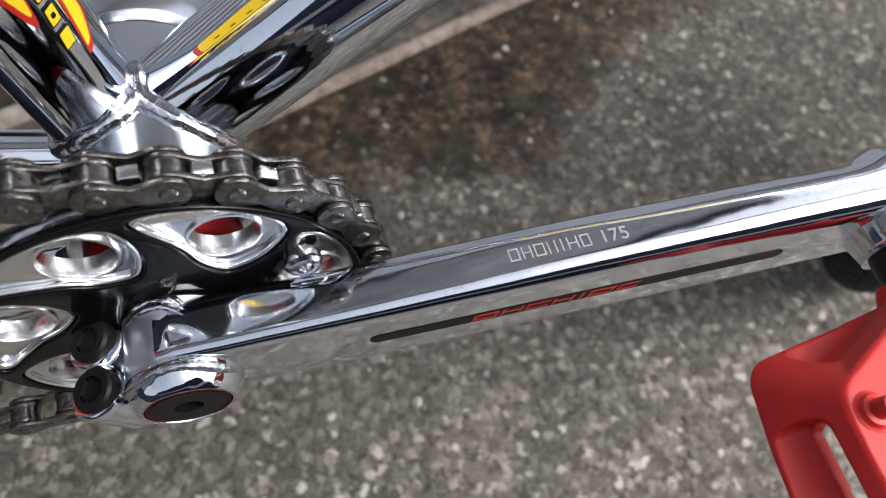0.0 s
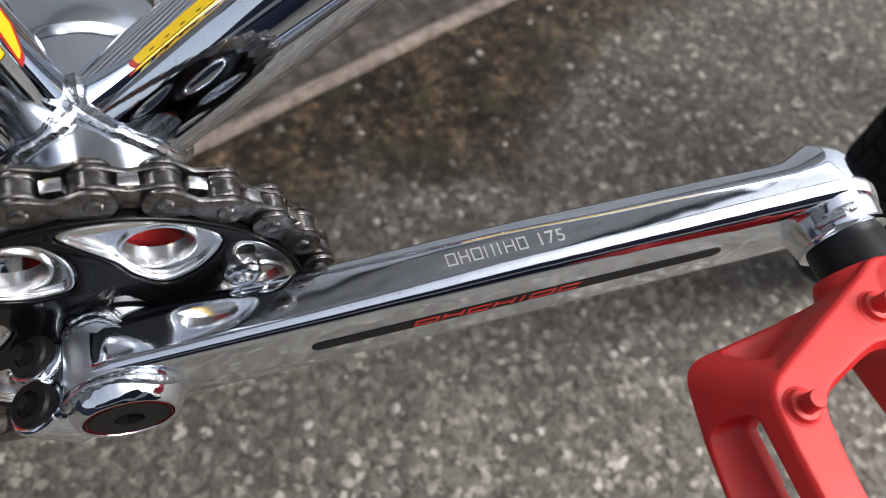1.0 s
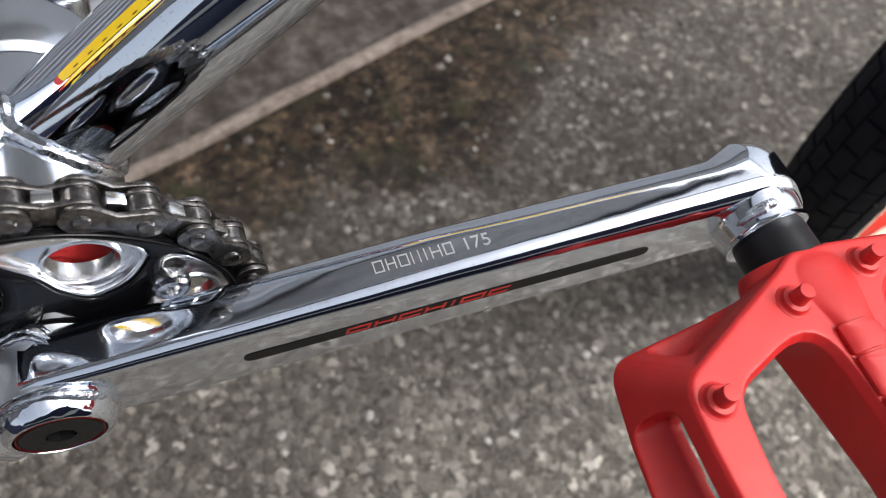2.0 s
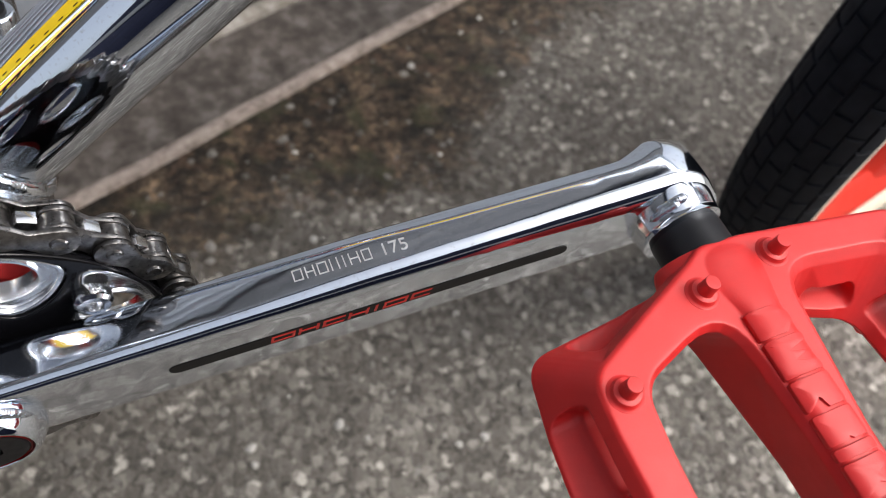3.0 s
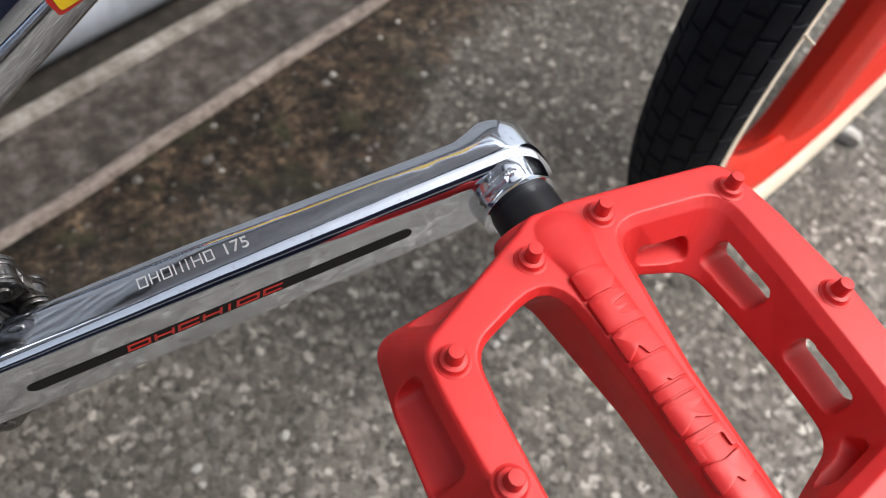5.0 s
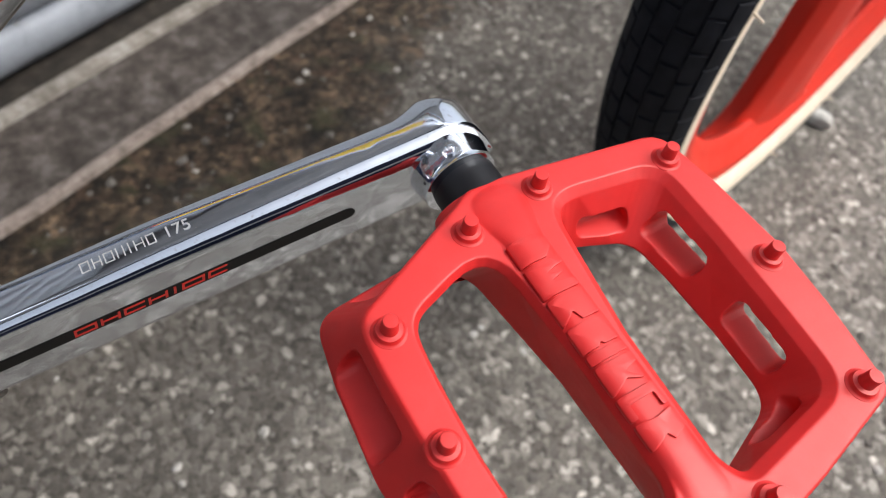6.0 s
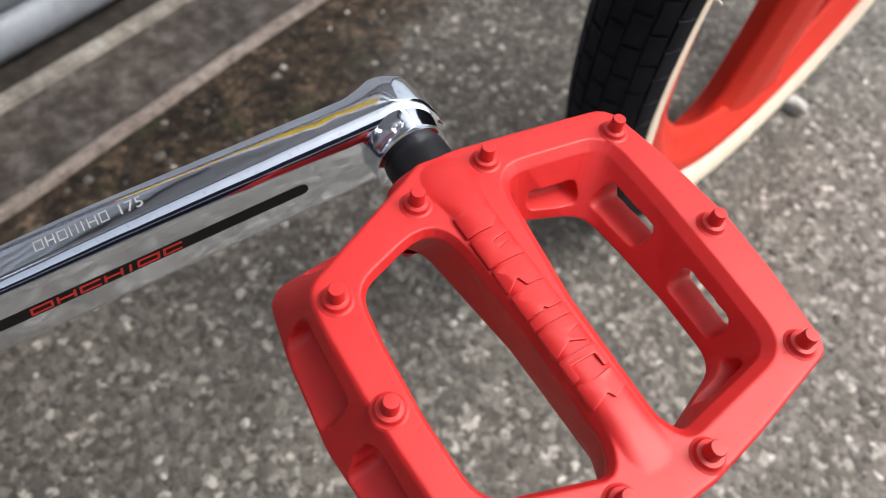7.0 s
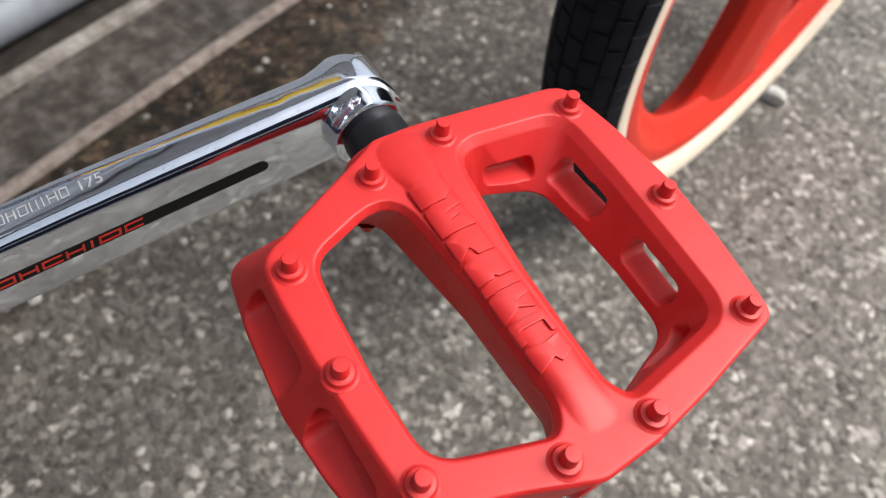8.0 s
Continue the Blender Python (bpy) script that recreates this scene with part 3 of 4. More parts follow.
def crank(side):
    M = arm_frame(side)
    bm = bmesh.new()
    rings = []
    for i in range(57):
        s = -0.010 + 0.1845 * i / 44 if i < 45 else 0.1745 + 0.0130 * math.sin((i - 44) / 12 * math.pi / 2)
        t = max(0.0, min(1.0, (s - 0.004) / 0.168))
        outer = 0.0735 + 0.088 * s
        w = 0.0174 - 0.0020 * t
        if s < -0.004:
            w *= 1 - 0.5 * ((-0.004 - s) / 0.006) ** 2 * 0.4
        h = 0.0138 - 0.0008 * max(0, t - 0.55) / 0.45
        if s > 0.1745:
            h = math.sqrt(max(0.0000012, 0.0130 ** 2 - (s - 0.1745) ** 2))
        elif s > 0.150:
            h = h + (0.0130 - h) * (s - 0.150) / 0.0245
        end = ease(0.165, 0.176, s)
        w += 0.0048 * end
        tilt = arm_tilt(s)
        ring = []
        for cy, cz, r, a0 in ((1, 1, 0.0032 + 0.0022 * t, 0), (-1, 1, 0.0066 + 0.0045 * end, 90), (-1, -1, 0.0040, 180), (1, -1, 0.0040, 270)):
            r = min(r, h * 0.98, w * 0.48)
            for k in range(11):
                a = radians(a0 + 9 * k)
                z = cz * (h - r) + r * math.sin(a)
                y = outer - w / 2 + cy * (w / 2 - r) + r * math.cos(a)
                if z > 0:
                    z = (z - tilt * (outer - y)) * (1 - 0.50 * min(1.0, max(0.0, -0.0015 - s) / 0.0085))
                ring.append(M @ Vector((s, y, z)))
        rings.append(ring)
    loft(bm, rings)
    arm = part("crank_arm", bm, FORGED_CHROME, bicycle, "polished chrome tubular crank arm with a black and red decal")
    arm.data.materials.append(GROUND_CHROME)
    for f in arm.data.polygons:
        f.material_index = int((M.inverted() @ f.center).x < -0.0015)
    # spindle boss, pinch clamp and pedal boss
    bm = bmesh.new()
    Y = M @ pose(0, 0, 0) @ axes((0, 1, 0))
    lathe(bm, [(0.0095, 0.0790), (0.0099, 0.0801), (0.0106, 0.0802), (0.0114, 0.0796), (0.0122, 0.0782), (0.0130, 0.0764), (0.0135, 0.0744), (0.0134, 0.0735)], Y, 56)
    lathe(bm, [(0.0134, 0.0735), (0.0130, 0.0720), (0.0124, 0.0590), (0.0125, 0.0575), (0.0095, 0.0575)], Y, 56)
    boss = part("spindle_boss", bm, WAVY_CHROME, arm)
    boss.data.materials.append(GROUND_CHROME)
    for f in boss.data.polygons:
        f.material_index = int((Y.inverted() @ f.center).z < 0.0735)
    bm = bmesh.new()
    for y in (0.0602, 0.0724):
        lathe(bm, [(0, -0.0110), (0.0048, -0.0110), (0.0060, -0.0098), (0.0065, 0.0040), (0.0062, 0.0058), (0.0054, 0.0064), (0, 0.0064)], M @ pose(-0.0172, y, 0, 0, -16), 40)
    box(bm, (-0.0200, 0.0550, -0.0105), (-0.004, 0.0770, 0.0052), M, 0.0035)
    part("pinch_clamp", moulded(bm, 0.0004, 4), FORGED_CHROME, arm)
    P = M @ pose(0.1745, 0, 0) @ axes((0, 1, 0))
    bm = bmesh.new()
    lathe(bm, [(0, 0.0800), (0.0124, 0.0800), (0.0122, 0.0846), (0.0119, 0.0870), (0.0116, 0.0892), (0.0112, 0.0912), (0.0109, 0.0929), (0.0107, 0.0940), (0.0108, 0.0942), (0.0108, 0.0945), (0.0104, 0.0946), (0, 0.0946)], P, 56)
    part("pedal_boss", bm, FORGED_CHROME, arm)
    for lo, hi, rr, yy, q, seed in ((84, 130, 0.0113, 0.0905, 0.0012, 21), (98, 142, 0.0117, 0.0914, 0.0008, 22)):
        curve = [M @ Vector((0.1745 + rr * math.cos(radians(lo + (hi - lo) * k / 12)), yy, rr * math.sin(radians(lo + (hi - lo) * k / 12)))) for k in range(13)]
        part("weld_bead", weld_bead(curve, q, seed), WELD, arm, "ragged chromed weld")
    bead = [M @ Vector((0.0131 * math.cos(a), 0.0757 + 0.0006 * math.sin(3 * a), 0.0131 * math.sin(a))) for a in (math.pi * (0.06 + 0.80 * k / 20) for k in range(21))]
    part("weld_bead", weld_bead(bead, 0.0012, 8), WELD, arm)
    for seed, q, drop in ((14, 0.0019, 0.0), (15, 0.0013, 1.0), (16, 0.0011, -1.1)):
        bead = [M @ ((p + Vector((0, 1.8 * drop, 0.3 * drop))) * 0.001) for p in (Vector((-9.0, 58.0, 8.6)), Vector((-6.6, 57.4, 9.9)), Vector((-4.2, 57.2, 11.0)), Vector((-1.6, 57.2, 11.8)), Vector((1.2, 57.8, 12.3)), Vector((3.6, 59.6, 12.3)), Vector((5.8, 61.8, 12.2)))]
        part("weld_bead", weld_bead(bead, q, seed), WELD, arm, "rippled chromed weld")
    # spindle bolt with its red seal
    bm = bmesh.new()
    lathe(bm, [(0.0090, 0.0785), (0.0090, 0.0799), (0.0092, 0.0801), (0.0094, 0.0799), (0.0095, 0.0785)], Y, 56)
    part("seal_ring", bm, RED_ANODISED, arm, "thin red seal ring")
    bm = bmesh.new()
    lathe(bm, [(0.0089, 0.0770), (0.0089, 0.0798), (0.0086, 0.0801), (0.0032, 0.0801)], Y, 48)
    hexa = [(0.0032, 0.0801), (0.0030, 0.0770), (0, 0.0770)]
    lathe(bm, hexa, Y, 6)
    part("spindle_bolt", bm, BLACK_OXIDE, arm, "black hex socket spindle bolt")
    for y in (0.0602, 0.0724):
        bm = bmesh.new()
        H = M @ pose(-0.0176, y, 0.0056, 0, -16)
        lathe(bm, [(0.0046, -0.006), (0.0053, -0.0004), (0.0053, 0.0021), (0.0047, 0.0028), (0.0030, 0.0028)], H, 32)
        lathe(bm, [(0.0030, 0.0028), (0.0029, 0.0014), (0, 0.0012)], H, 6)
        part("pinch_bolt", bm, BLACK_OXIDE, arm, "black hex socket pinch bolt")
    return M, arm


MR, arm_right = crank(1)
ML = crank(-1)[0]


def outer_face(s, q, lift=0.0):
    """A point on the drive-side arm's outer face: s along, q across."""
    return MR @ Vector((s, 0.0735 + 0.088 * s + lift, q))


def face_decal(name, s0, s1, half, mat, lift, label="", shape=None):
    loop = shape if shape else [Vector((p.x + (s0 + s1) / 2, p.y)) for p in capsule_loop(s1 - s0 - 2 * half, half)]
    bm = plate([loop], 0.00006)
    for v in bm.verts:
        v.co = outer_face(v.co.x, v.co.y, lift + v.co.z)
    return part(name, bm, mat, arm_right, label)


face_decal("decal_strip", 0.0440, 0.1460, 0.0021, DECAL_BLACK, 0.00010, "long black decal strip")
GLYPHS = ("lrtb", "lrm", "lbt", "lrm", "c", "lrtb", "lbt")


def strokes(kind, x, w, y0, y1, t):
    """The bars of one worn mark: l, r, c uprights; t, m, b crossbars; no two overlap."""
    out = []
    for c in kind:
        if c in "lrc":
            x0 = {"l": x, "r": x + w - t, "c": x + (w - t) / 2}[c]
            out.append((x0, x0 + t, y0, y1))
        else:
            yy = {"b": y0, "m": (y0 + y1 - t) / 2, "t": y1 - t}[c]
            out.append((x + (t if "l" in kind else 0), x + w - (t if "r" in kind else 0), yy, yy + t))
    bm = bmesh.new()
    for a, b, c, d in out:
        box(bm, (a, c, -0.00006), (b, d, 0.00006))
    return bm


x = 0.0690
for kind, w in zip(GLYPHS, (0.0066, 0.0058, 0.0062, 0.0058, 0.0026, 0.0068, 0.0058)):
    bm = strokes(kind, x, w - 0.0006, -0.0015, 0.0015, 0.0007)
    for v in bm.verts:
        v.co = outer_face(v.co.x + 0.35 * v.co.y, v.co.y, 0.00022 + v.co.z)
    part("decal_mark", bm, DECAL_RED, arm_right, "red italic decal mark")
    x += w + 0.0003


def top_face(s, q, lift=0.0):
    """A point on the arm's upper face: s along, q outward across it."""
    w = 0.0162 - 0.0022 * (s - 0.004) / 0.168
    return MR @ Vector((s, 0.0735 + 0.088 * s - w / 2 + q + 0.0002, 0.0138 + lift - arm_tilt(s) * (w / 2 - q - 0.0002)))


def stamped(bm, name):
    for v in bm.verts:
        v.co = top_face(v.co.x, v.co.y, 0.00004 + v.co.z)
    part(name, bm, ENGRAVED, arm_right)


x = 0.0800
for kind, w in zip(("lrtb", "lrm", "lrtb", "lr", "c", "lrm", "lrtb"), (0.0024, 0.0022, 0.0024, 0.0020, 0.0012, 0.0024, 0.0022)):
    stamped(strokes(kind, x, w, -0.0019, 0.0013, 0.00032), "stamped_mark")
    x += w + 0.0007
tc = bpy.data.curves.new("stamped_size", "FONT")
tc.body, tc.size, tc.extrude = "175", 0.0047, 0.00005
to = new("stamped_size", tc)
me = bpy.data.meshes.new_from_object(to.evaluated_get(bpy.context.evaluated_depsgraph_get()))
bpy.data.objects.remove(to)
for v in me.vertices:
    v.co = top_face(0.1010 + v.co.x, 0.0013 - v.co.y, 0.00004 + v.co.z)
part("stamped_size", me, ENGRAVED, arm_right, "stamped crank length 175")

# bearing cups and chainring
bm = bmesh.new()
lathe(bm, [(0.0115, 0.0475), (0.0150, 0.0475), (0.0182, 0.0450), (0.0196, 0.0430), (0.0196, 0.0362), (0.0115, 0.0362)], Matrix.Translation(BB) @ axes((0, -1, 0)), 48)
part("bearing_cup", bm, RED_ANODISED, bicycle, "red anodised bearing cup")
bm = bmesh.new()
lathe(bm, [(0.0115, 0.0565), (0.0150, 0.0565), (0.0195, 0.0480), (0.0228, 0.0450), (0.0248, 0.0425), (0.0254, 0.0395), (0.0254, 0.0236), (0.0250, 0.0226), (0.0234, 0.0210), (0.0115, 0.0210)], Matrix.Translation(BB) @ axes((0, 1, 0)), 48)
part("bearing_cup", bm, SATIN_CHROME, bicycle, "polished bearing cup")

TEETH, PITCH = 25, 0.0127
PR = PITCH / (2 * math.sin(math.pi / TEETH))
PHASE = radians(111.7)
RING = Matrix.Translation((0, -0.0517, 0.336)) @ Matrix(((1, 0, 0, 0), (0, 0, -1, 0), (0, 1, 0, 0), (0, 0, 0, 1)))
outline = []
for i in range(TEETH):
    a0 = PHASE + 2 * math.pi * i / TEETH
    for f, r in ((-0.5, PR + 0.0028), (-0.36, PR + 0.0027), (-0.335, PR + 0.0020), (-0.27, PR - 0.0020), (0.0, PR - 0.0039), (0.27, PR - 0.0020), (0.335, PR + 0.0020), (0.36, PR + 0.0027)):
        a = a0 + 2 * math.pi * f / TEETH
        outline.append(Vector((r * math.cos(a), r * math.sin(a))))
SPOKES = [64 + 360 / 7 * k for k in range(7)]
POCKET = [(30, 42.5), (25, 45.0), (12, 45.6), (0, 45.2), (-10, 44.2), (-17, 41.5), (-21, 33), (-19, 25.5), (-11, 22), (6, 24.5), (15, 30), (25, 37)]


def bores(r=0.0080):
    out = []
    for deg in SPOKES:
        c = Vector((0.0340 * math.cos(radians(deg)), 0.0340 * math.sin(radians(deg))))
        out.append([c + p for p in circle(0, 0, r, 44)])
    return out


def pockets(shrink):
    out = []
    for deg in SPOKES:
        pts = [Vector((r * 0.001 * math.cos(radians(deg + d)), r * 0.001 * math.sin(radians(deg + d)))) for d, r in POCKET]
        mid = sum(pts, Vector((0, 0))) / len(pts)
        out.append(spline([mid + (p - mid) * (1 - shrink) for p in pts]))
    return out


bm = plate([outline, circle(0, 0, 0.0121, 40)] + bores(0.0098), 0.0016, 0.0003, 1)
bm.transform(RING)
chainring = part("chainring", bm, POLISHED, bicycle, "black chainring with polished cutouts")
bm = plate([circle(0, 0, 0.0462, 140), circle(0, 0, 0.0121, 40)] + bores(0.0081), 0.0014, 0.0003, 2)
bm.transform(RING @ Matrix.Translation((0, 0, 0.0016)))
part("web", bm, POLISHED, chainring, "machined polished web")
bm = plate([circle(0, 0, 0.0482, 140), circle(0, 0, 0.0121, 40)] + bores(0.0098), 0.0005, 0.0001, 1)
bm.transform(RING @ Matrix.Translation((0, 0, -0.0022)))
part("back_plate", bm, GLOSS_BLACK, chainring, "gloss black inner face")
bm = plate([circle(0, 0, 0.0468, 140), circle(0, 0, 0.0121, 40)] + pockets(0.0), 0.0012, 0.0006, 2)
bm.transform(RING @ Matrix.Translation((0, 0, 0.0040)))
part("face_plate", bm, GLOSS_BLACK, chainring, "gloss black face")
for outer, inner in zip(pockets(0.015), pockets(0.115)):
    bm = plate([outer, inner], 0.0009, 0.0005, 2)
    bm.transform(RING @ Matrix.Translation((0, 0, 0.0037)))
    part("pocket_edge", bm, POLISHED, chainring, "bright machined edge")
for deg in SPOKES:
    bm = bmesh.new()
    lathe(bm, [(0.0086, -0.0020), (0.0078, -0.0020), (0.0076, -0.0018), (0.0076, 0.0033), (0.0077, 0.0035), (0.0083, 0.0035), (0.0084, 0.0026)], RING @ Matrix.Translation((0.0340 * math.cos(radians(deg)), 0.0340 * math.sin(radians(deg)), 0)), 64)
    part("bore_edge", bm, BRUSHED, chainring, "bright machined bore")
bm = bmesh.new()
rod(bm, (0, -0.0362, 0.336), (0, -0.0770, 0.336), 0.0112)
part("spindle", bm, BLACK_OXIDE, bicycle)
bm = bmesh.new()
rod(bm, (0, 0.0362, 0.336), (0, 0.0770, 0.336), 0.0112)
part("spindle", bm, BLACK_OXIDE, bicycle)
bm = bmesh.new()
a = radians(32)
lathe(bm, [(0.0045, 0), (0.0045, 0.0030), (0.0037, 0.0038), (0.0022, 0.0038), (0.0020, 0.0015), (0, 0.0015)], RING @ Matrix.Translation((0.0365 * math.cos(a), 0.0365 * math.sin(a), 0.0048)), 24)
part("drive_bolt", bm, POLISHED, chainring)

# chain: pins stepped round the ring, then straight runs to the rear sprocket
REAR_R = 0.0185
dvec = Vector((REAR.x - BB.x, REAR.z - BB.z))
lean_top = math.atan2(dvec.y, dvec.x)
off = math.asin((PR - REAR_R) / dvec.length)
top_a = lean_top - math.pi / 2 - off
bot_a = lean_top + math.pi / 2 + off
top_a = (top_a + 2 * math.pi) % (2 * math.pi)
bot_a = (bot_a + 2 * math.pi) % (2 * math.pi)
CY = -0.0517


def chain_point(k):
    """The place of pin k; 0 is the pin at PHASE, growing clockwise as seen from the drive side."""
    step = 2 * math.pi / TEETH
    ang = PHASE - k * step
    if ang > top_a:
        extra = (ang - top_a) * PR
        base = Vector((math.cos(top_a), math.sin(top_a))) * PR + Vector((-math.sin(top_a), math.cos(top_a))) * extra
    elif ang < bot_a - 2 * math.pi:
        b = bot_a - 2 * math.pi
        extra = (b - ang) * PR
        base = Vector((math.cos(b), math.sin(b))) * PR - Vector((-math.sin(b), math.cos(b))) * extra
    else:
        base = Vector((math.cos(ang), math.sin(ang))) * PR
    return Vector((base.x, CY, base.y + 0.336))


def link_plate(waist):
    n = 14
    r = 0.0043
    loop = []
    for cx, s in ((PITCH / 2, 0), (-PITCH / 2, math.pi)):
        for i in range(n + 1):
            t = s - radians(115) + radians(230) * i / n
            loop.append(Vector((cx + r * math.cos(t), r * math.sin(t))))
        side = 1 if s == 0 else -1
        loop.append(Vector((0.0, side * waist)))
    return loop


def add_plate(bm, y, m, waist=0.0024):
    p = plate([link_plate(waist)], 0.00065, 0.00022, 1)
    p.transform(m @ Matrix(((1, 0, 0, 0), (0, 0, -1, y), (0, 1, 0, 0), (0, 0, 0, 1))))
    me = bpy.data.meshes.new("plate")
    p.to_mesh(me)
    p.free()
    bm.from_mesh(me)
    bpy.data.meshes.remove(me)


def outer_link_mesh():
    bm = bmesh.new()
    for y in (-0.0038, 0.0038):
        add_plate(bm, y, Matrix())
    for x in (-PITCH / 2, PITCH / 2):
        rod_m = Matrix.Translation((x, 0.0050, 0)) @ axes((0, -1, 0))
        lathe(bm, [(0, 0), (0.0015, 0), (0.0019, 0.0004), (0.0019, 0.0096), (0.0015, 0.0100), (0.0009, 0.0099), (0, 0.0098)], rod_m, 18)
    return bm


def inner_link_mesh():
    bm = bmesh.new()
    for y in (-0.0023, 0.0023):
        add_plate(bm, y, Matrix(), 0.0027)
    for x in (-PITCH / 2, PITCH / 2):
        lathe(bm, [(0.0020, -0.00165), (0.0039, -0.00165), (0.0039, 0.00165), (0.0020, 0.00165)], Matrix.Translation((x, 0, 0)) @ axes((0, 1, 0)), 24)
    return bm


chain = part("chain", bmesh.new(), CHAIN, bicycle, "dark steel roller chain round the chainring")
outer_me = part("outer_link", outer_link_mesh(), CHAIN, chain)
inner_me = part("inner_link", inner_link_mesh(), CHAIN, chain)
first_o, first_i = True, True
N_TOP, N_BOT = -26, 42
for k in range(N_TOP, N_BOT):
    a, b = chain_point(k), chain_point(k + 1)
    d = b - a
    m = Matrix.Translation((a + b) / 2) @ Matrix.Rotation(-math.atan2(d.z, d.x), 4, "Y")
    is_outer = k % 2 == 1
    src = outer_me if is_outer else inner_me
    if is_outer and first_o:
        ob, first_o = src, False
    elif not is_outer and first_i:
        ob, first_i = src, False
    else:
        ob = new("outer_link" if is_outer else "inner_link", src.data)
        ob.parent = chain
    ob.matrix_basis = m
bm = bmesh.new()
lathe(bm, [(0.008, -0.0015), (REAR_R, -0.0015), (REAR_R, 0.0015), (0.008, 0.0015)], Matrix.Translation((REAR.x, CY, REAR.z)) @ axes((0, 1, 0)), 32)
part("rear_sprocket", bm, CHAIN, bicycle)

# ---- pedals ----
mm = 0.001
TOP_Z, UNDER_Z = 0.0095, -0.0090
# half outlines from the hub end to the free end, (across, along) in mm: the broad and the narrow rim of the upper face
BROAD = [(6, -50.8), (24, -48.8), (55.4, -45.0), (58.9, -25), (60.9, 0), (59.4, 18), (55.6, 42.0), (25, 48.2), (8, 50.8)]
NARROW = [(6, -50.8), (12, -47.4), (47.6, -30.4), (48.5, -18), (48.5, -2), (47.9, 12), (46.3, 37.0), (25, 44.4), (8.5, 51.4)]
OUTER_R = [0.006, 0.012, 0.0085, 0.03, 0.03, 0.03, 0.0065, 0.03, 0.008]
# windows beside the broad and the narrow rim, in the same order
WIDE_WINDOW = [(11, -41.2), (48.6, -36.8), (48.8, -12), (47.6, 14), (45.9, 36.4), (8.5, 41.6), (4.5, 34), (5.5, 0)]
SLIM_WINDOW = [(8.6, -36.2), (37.4, -25.6), (39.0, -10.6), (39.8, 8), (38.9, 30.0), (11, 39.4), (6.4, 33), (6.2, 0)]
WINDOW_R = [0.0110, 0.0100, 0.03, 0.03, 0.0110, 0.0120, 0.012, 0.03]
PINS = [(-42.5, -24.5), (-12.6, -39.3), (11.4, -43.5), (50.5, -36.2), (54.0, 1.0), (49.0, 37.5), (9.6, 45.6), (-13.6, 43.6), (-42.3, 32.0), (-44.8, 3.6)]


def scaled(pts, sx=1.0, sy=1.0):
    return [Vector((x * mm * sx, y * mm * sy)) for x, y in pts]


def inset(loop, d):
    """The loop moved by d to its left, point by point."""
    n = len(loop)
    out = []
    for i in range(n):
        t = loop[(i + 1) % n] - loop[i - 1]
        out.append(loop[i] + Vector((-t.y, t.x)).normalized() * d if t.length > 1e-9 else loop[i].copy())
    return out


def turn_ccw(loop):
    area = sum(p.x * q.y - q.x * p.y for p, q in zip(loop, loop[1:] + loop[:1]))
    return loop if area > 0 else loop[::-1]


def skin(bm, levels, caps=False):
    loft(bm, [[Vector((p.x, p.y, z)) for p in loop] for loop, z in levels], caps)


def solid_between(levels):
    bm = bmesh.new()
    skin(bm, levels, True)
    bmesh.ops.recalc_face_normals(bm, faces=bm.faces)
    return bm


def joined(*parts_bm):
    out = bmesh.new()
    for b in parts_bm:
        me = bpy.data.meshes.new("piece")
        b.to_mesh(me)
        b.free()
        out.from_mesh(me)
        bpy.data.meshes.remove(me)
    return out


def pedal_window(side):
    """A cutter for the window beside the broad (+1) or the narrow (-1) rim: its walls lean, its upper and lower edges are chamfered."""
    wide, slim = rounded(scaled(WIDE_WINDOW), WINDOW_R), rounded(scaled(SLIM_WINDOW), WINDOW_R)
    top, low = (wide, slim) if side > 0 else (slim, wide)
    flip = [Vector((side * p.x, p.y)) for p in top], [Vector((side * p.x, p.y)) for p in low]
    top, low = turn_ccw(flip[0]), turn_ccw(flip[1])
    c = 0.0026 if side > 0 else 0.0014
    return solid_between([(inset(top, -0.0040), TOP_Z + 0.004), (top, TOP_Z), (inset(top, c), TOP_Z - 0.0024), (inset(low, 0.0012), UNDER_Z + 0.0018), (low, UNDER_Z), (inset(low, -0.004), UNDER_Z - 0.004)])


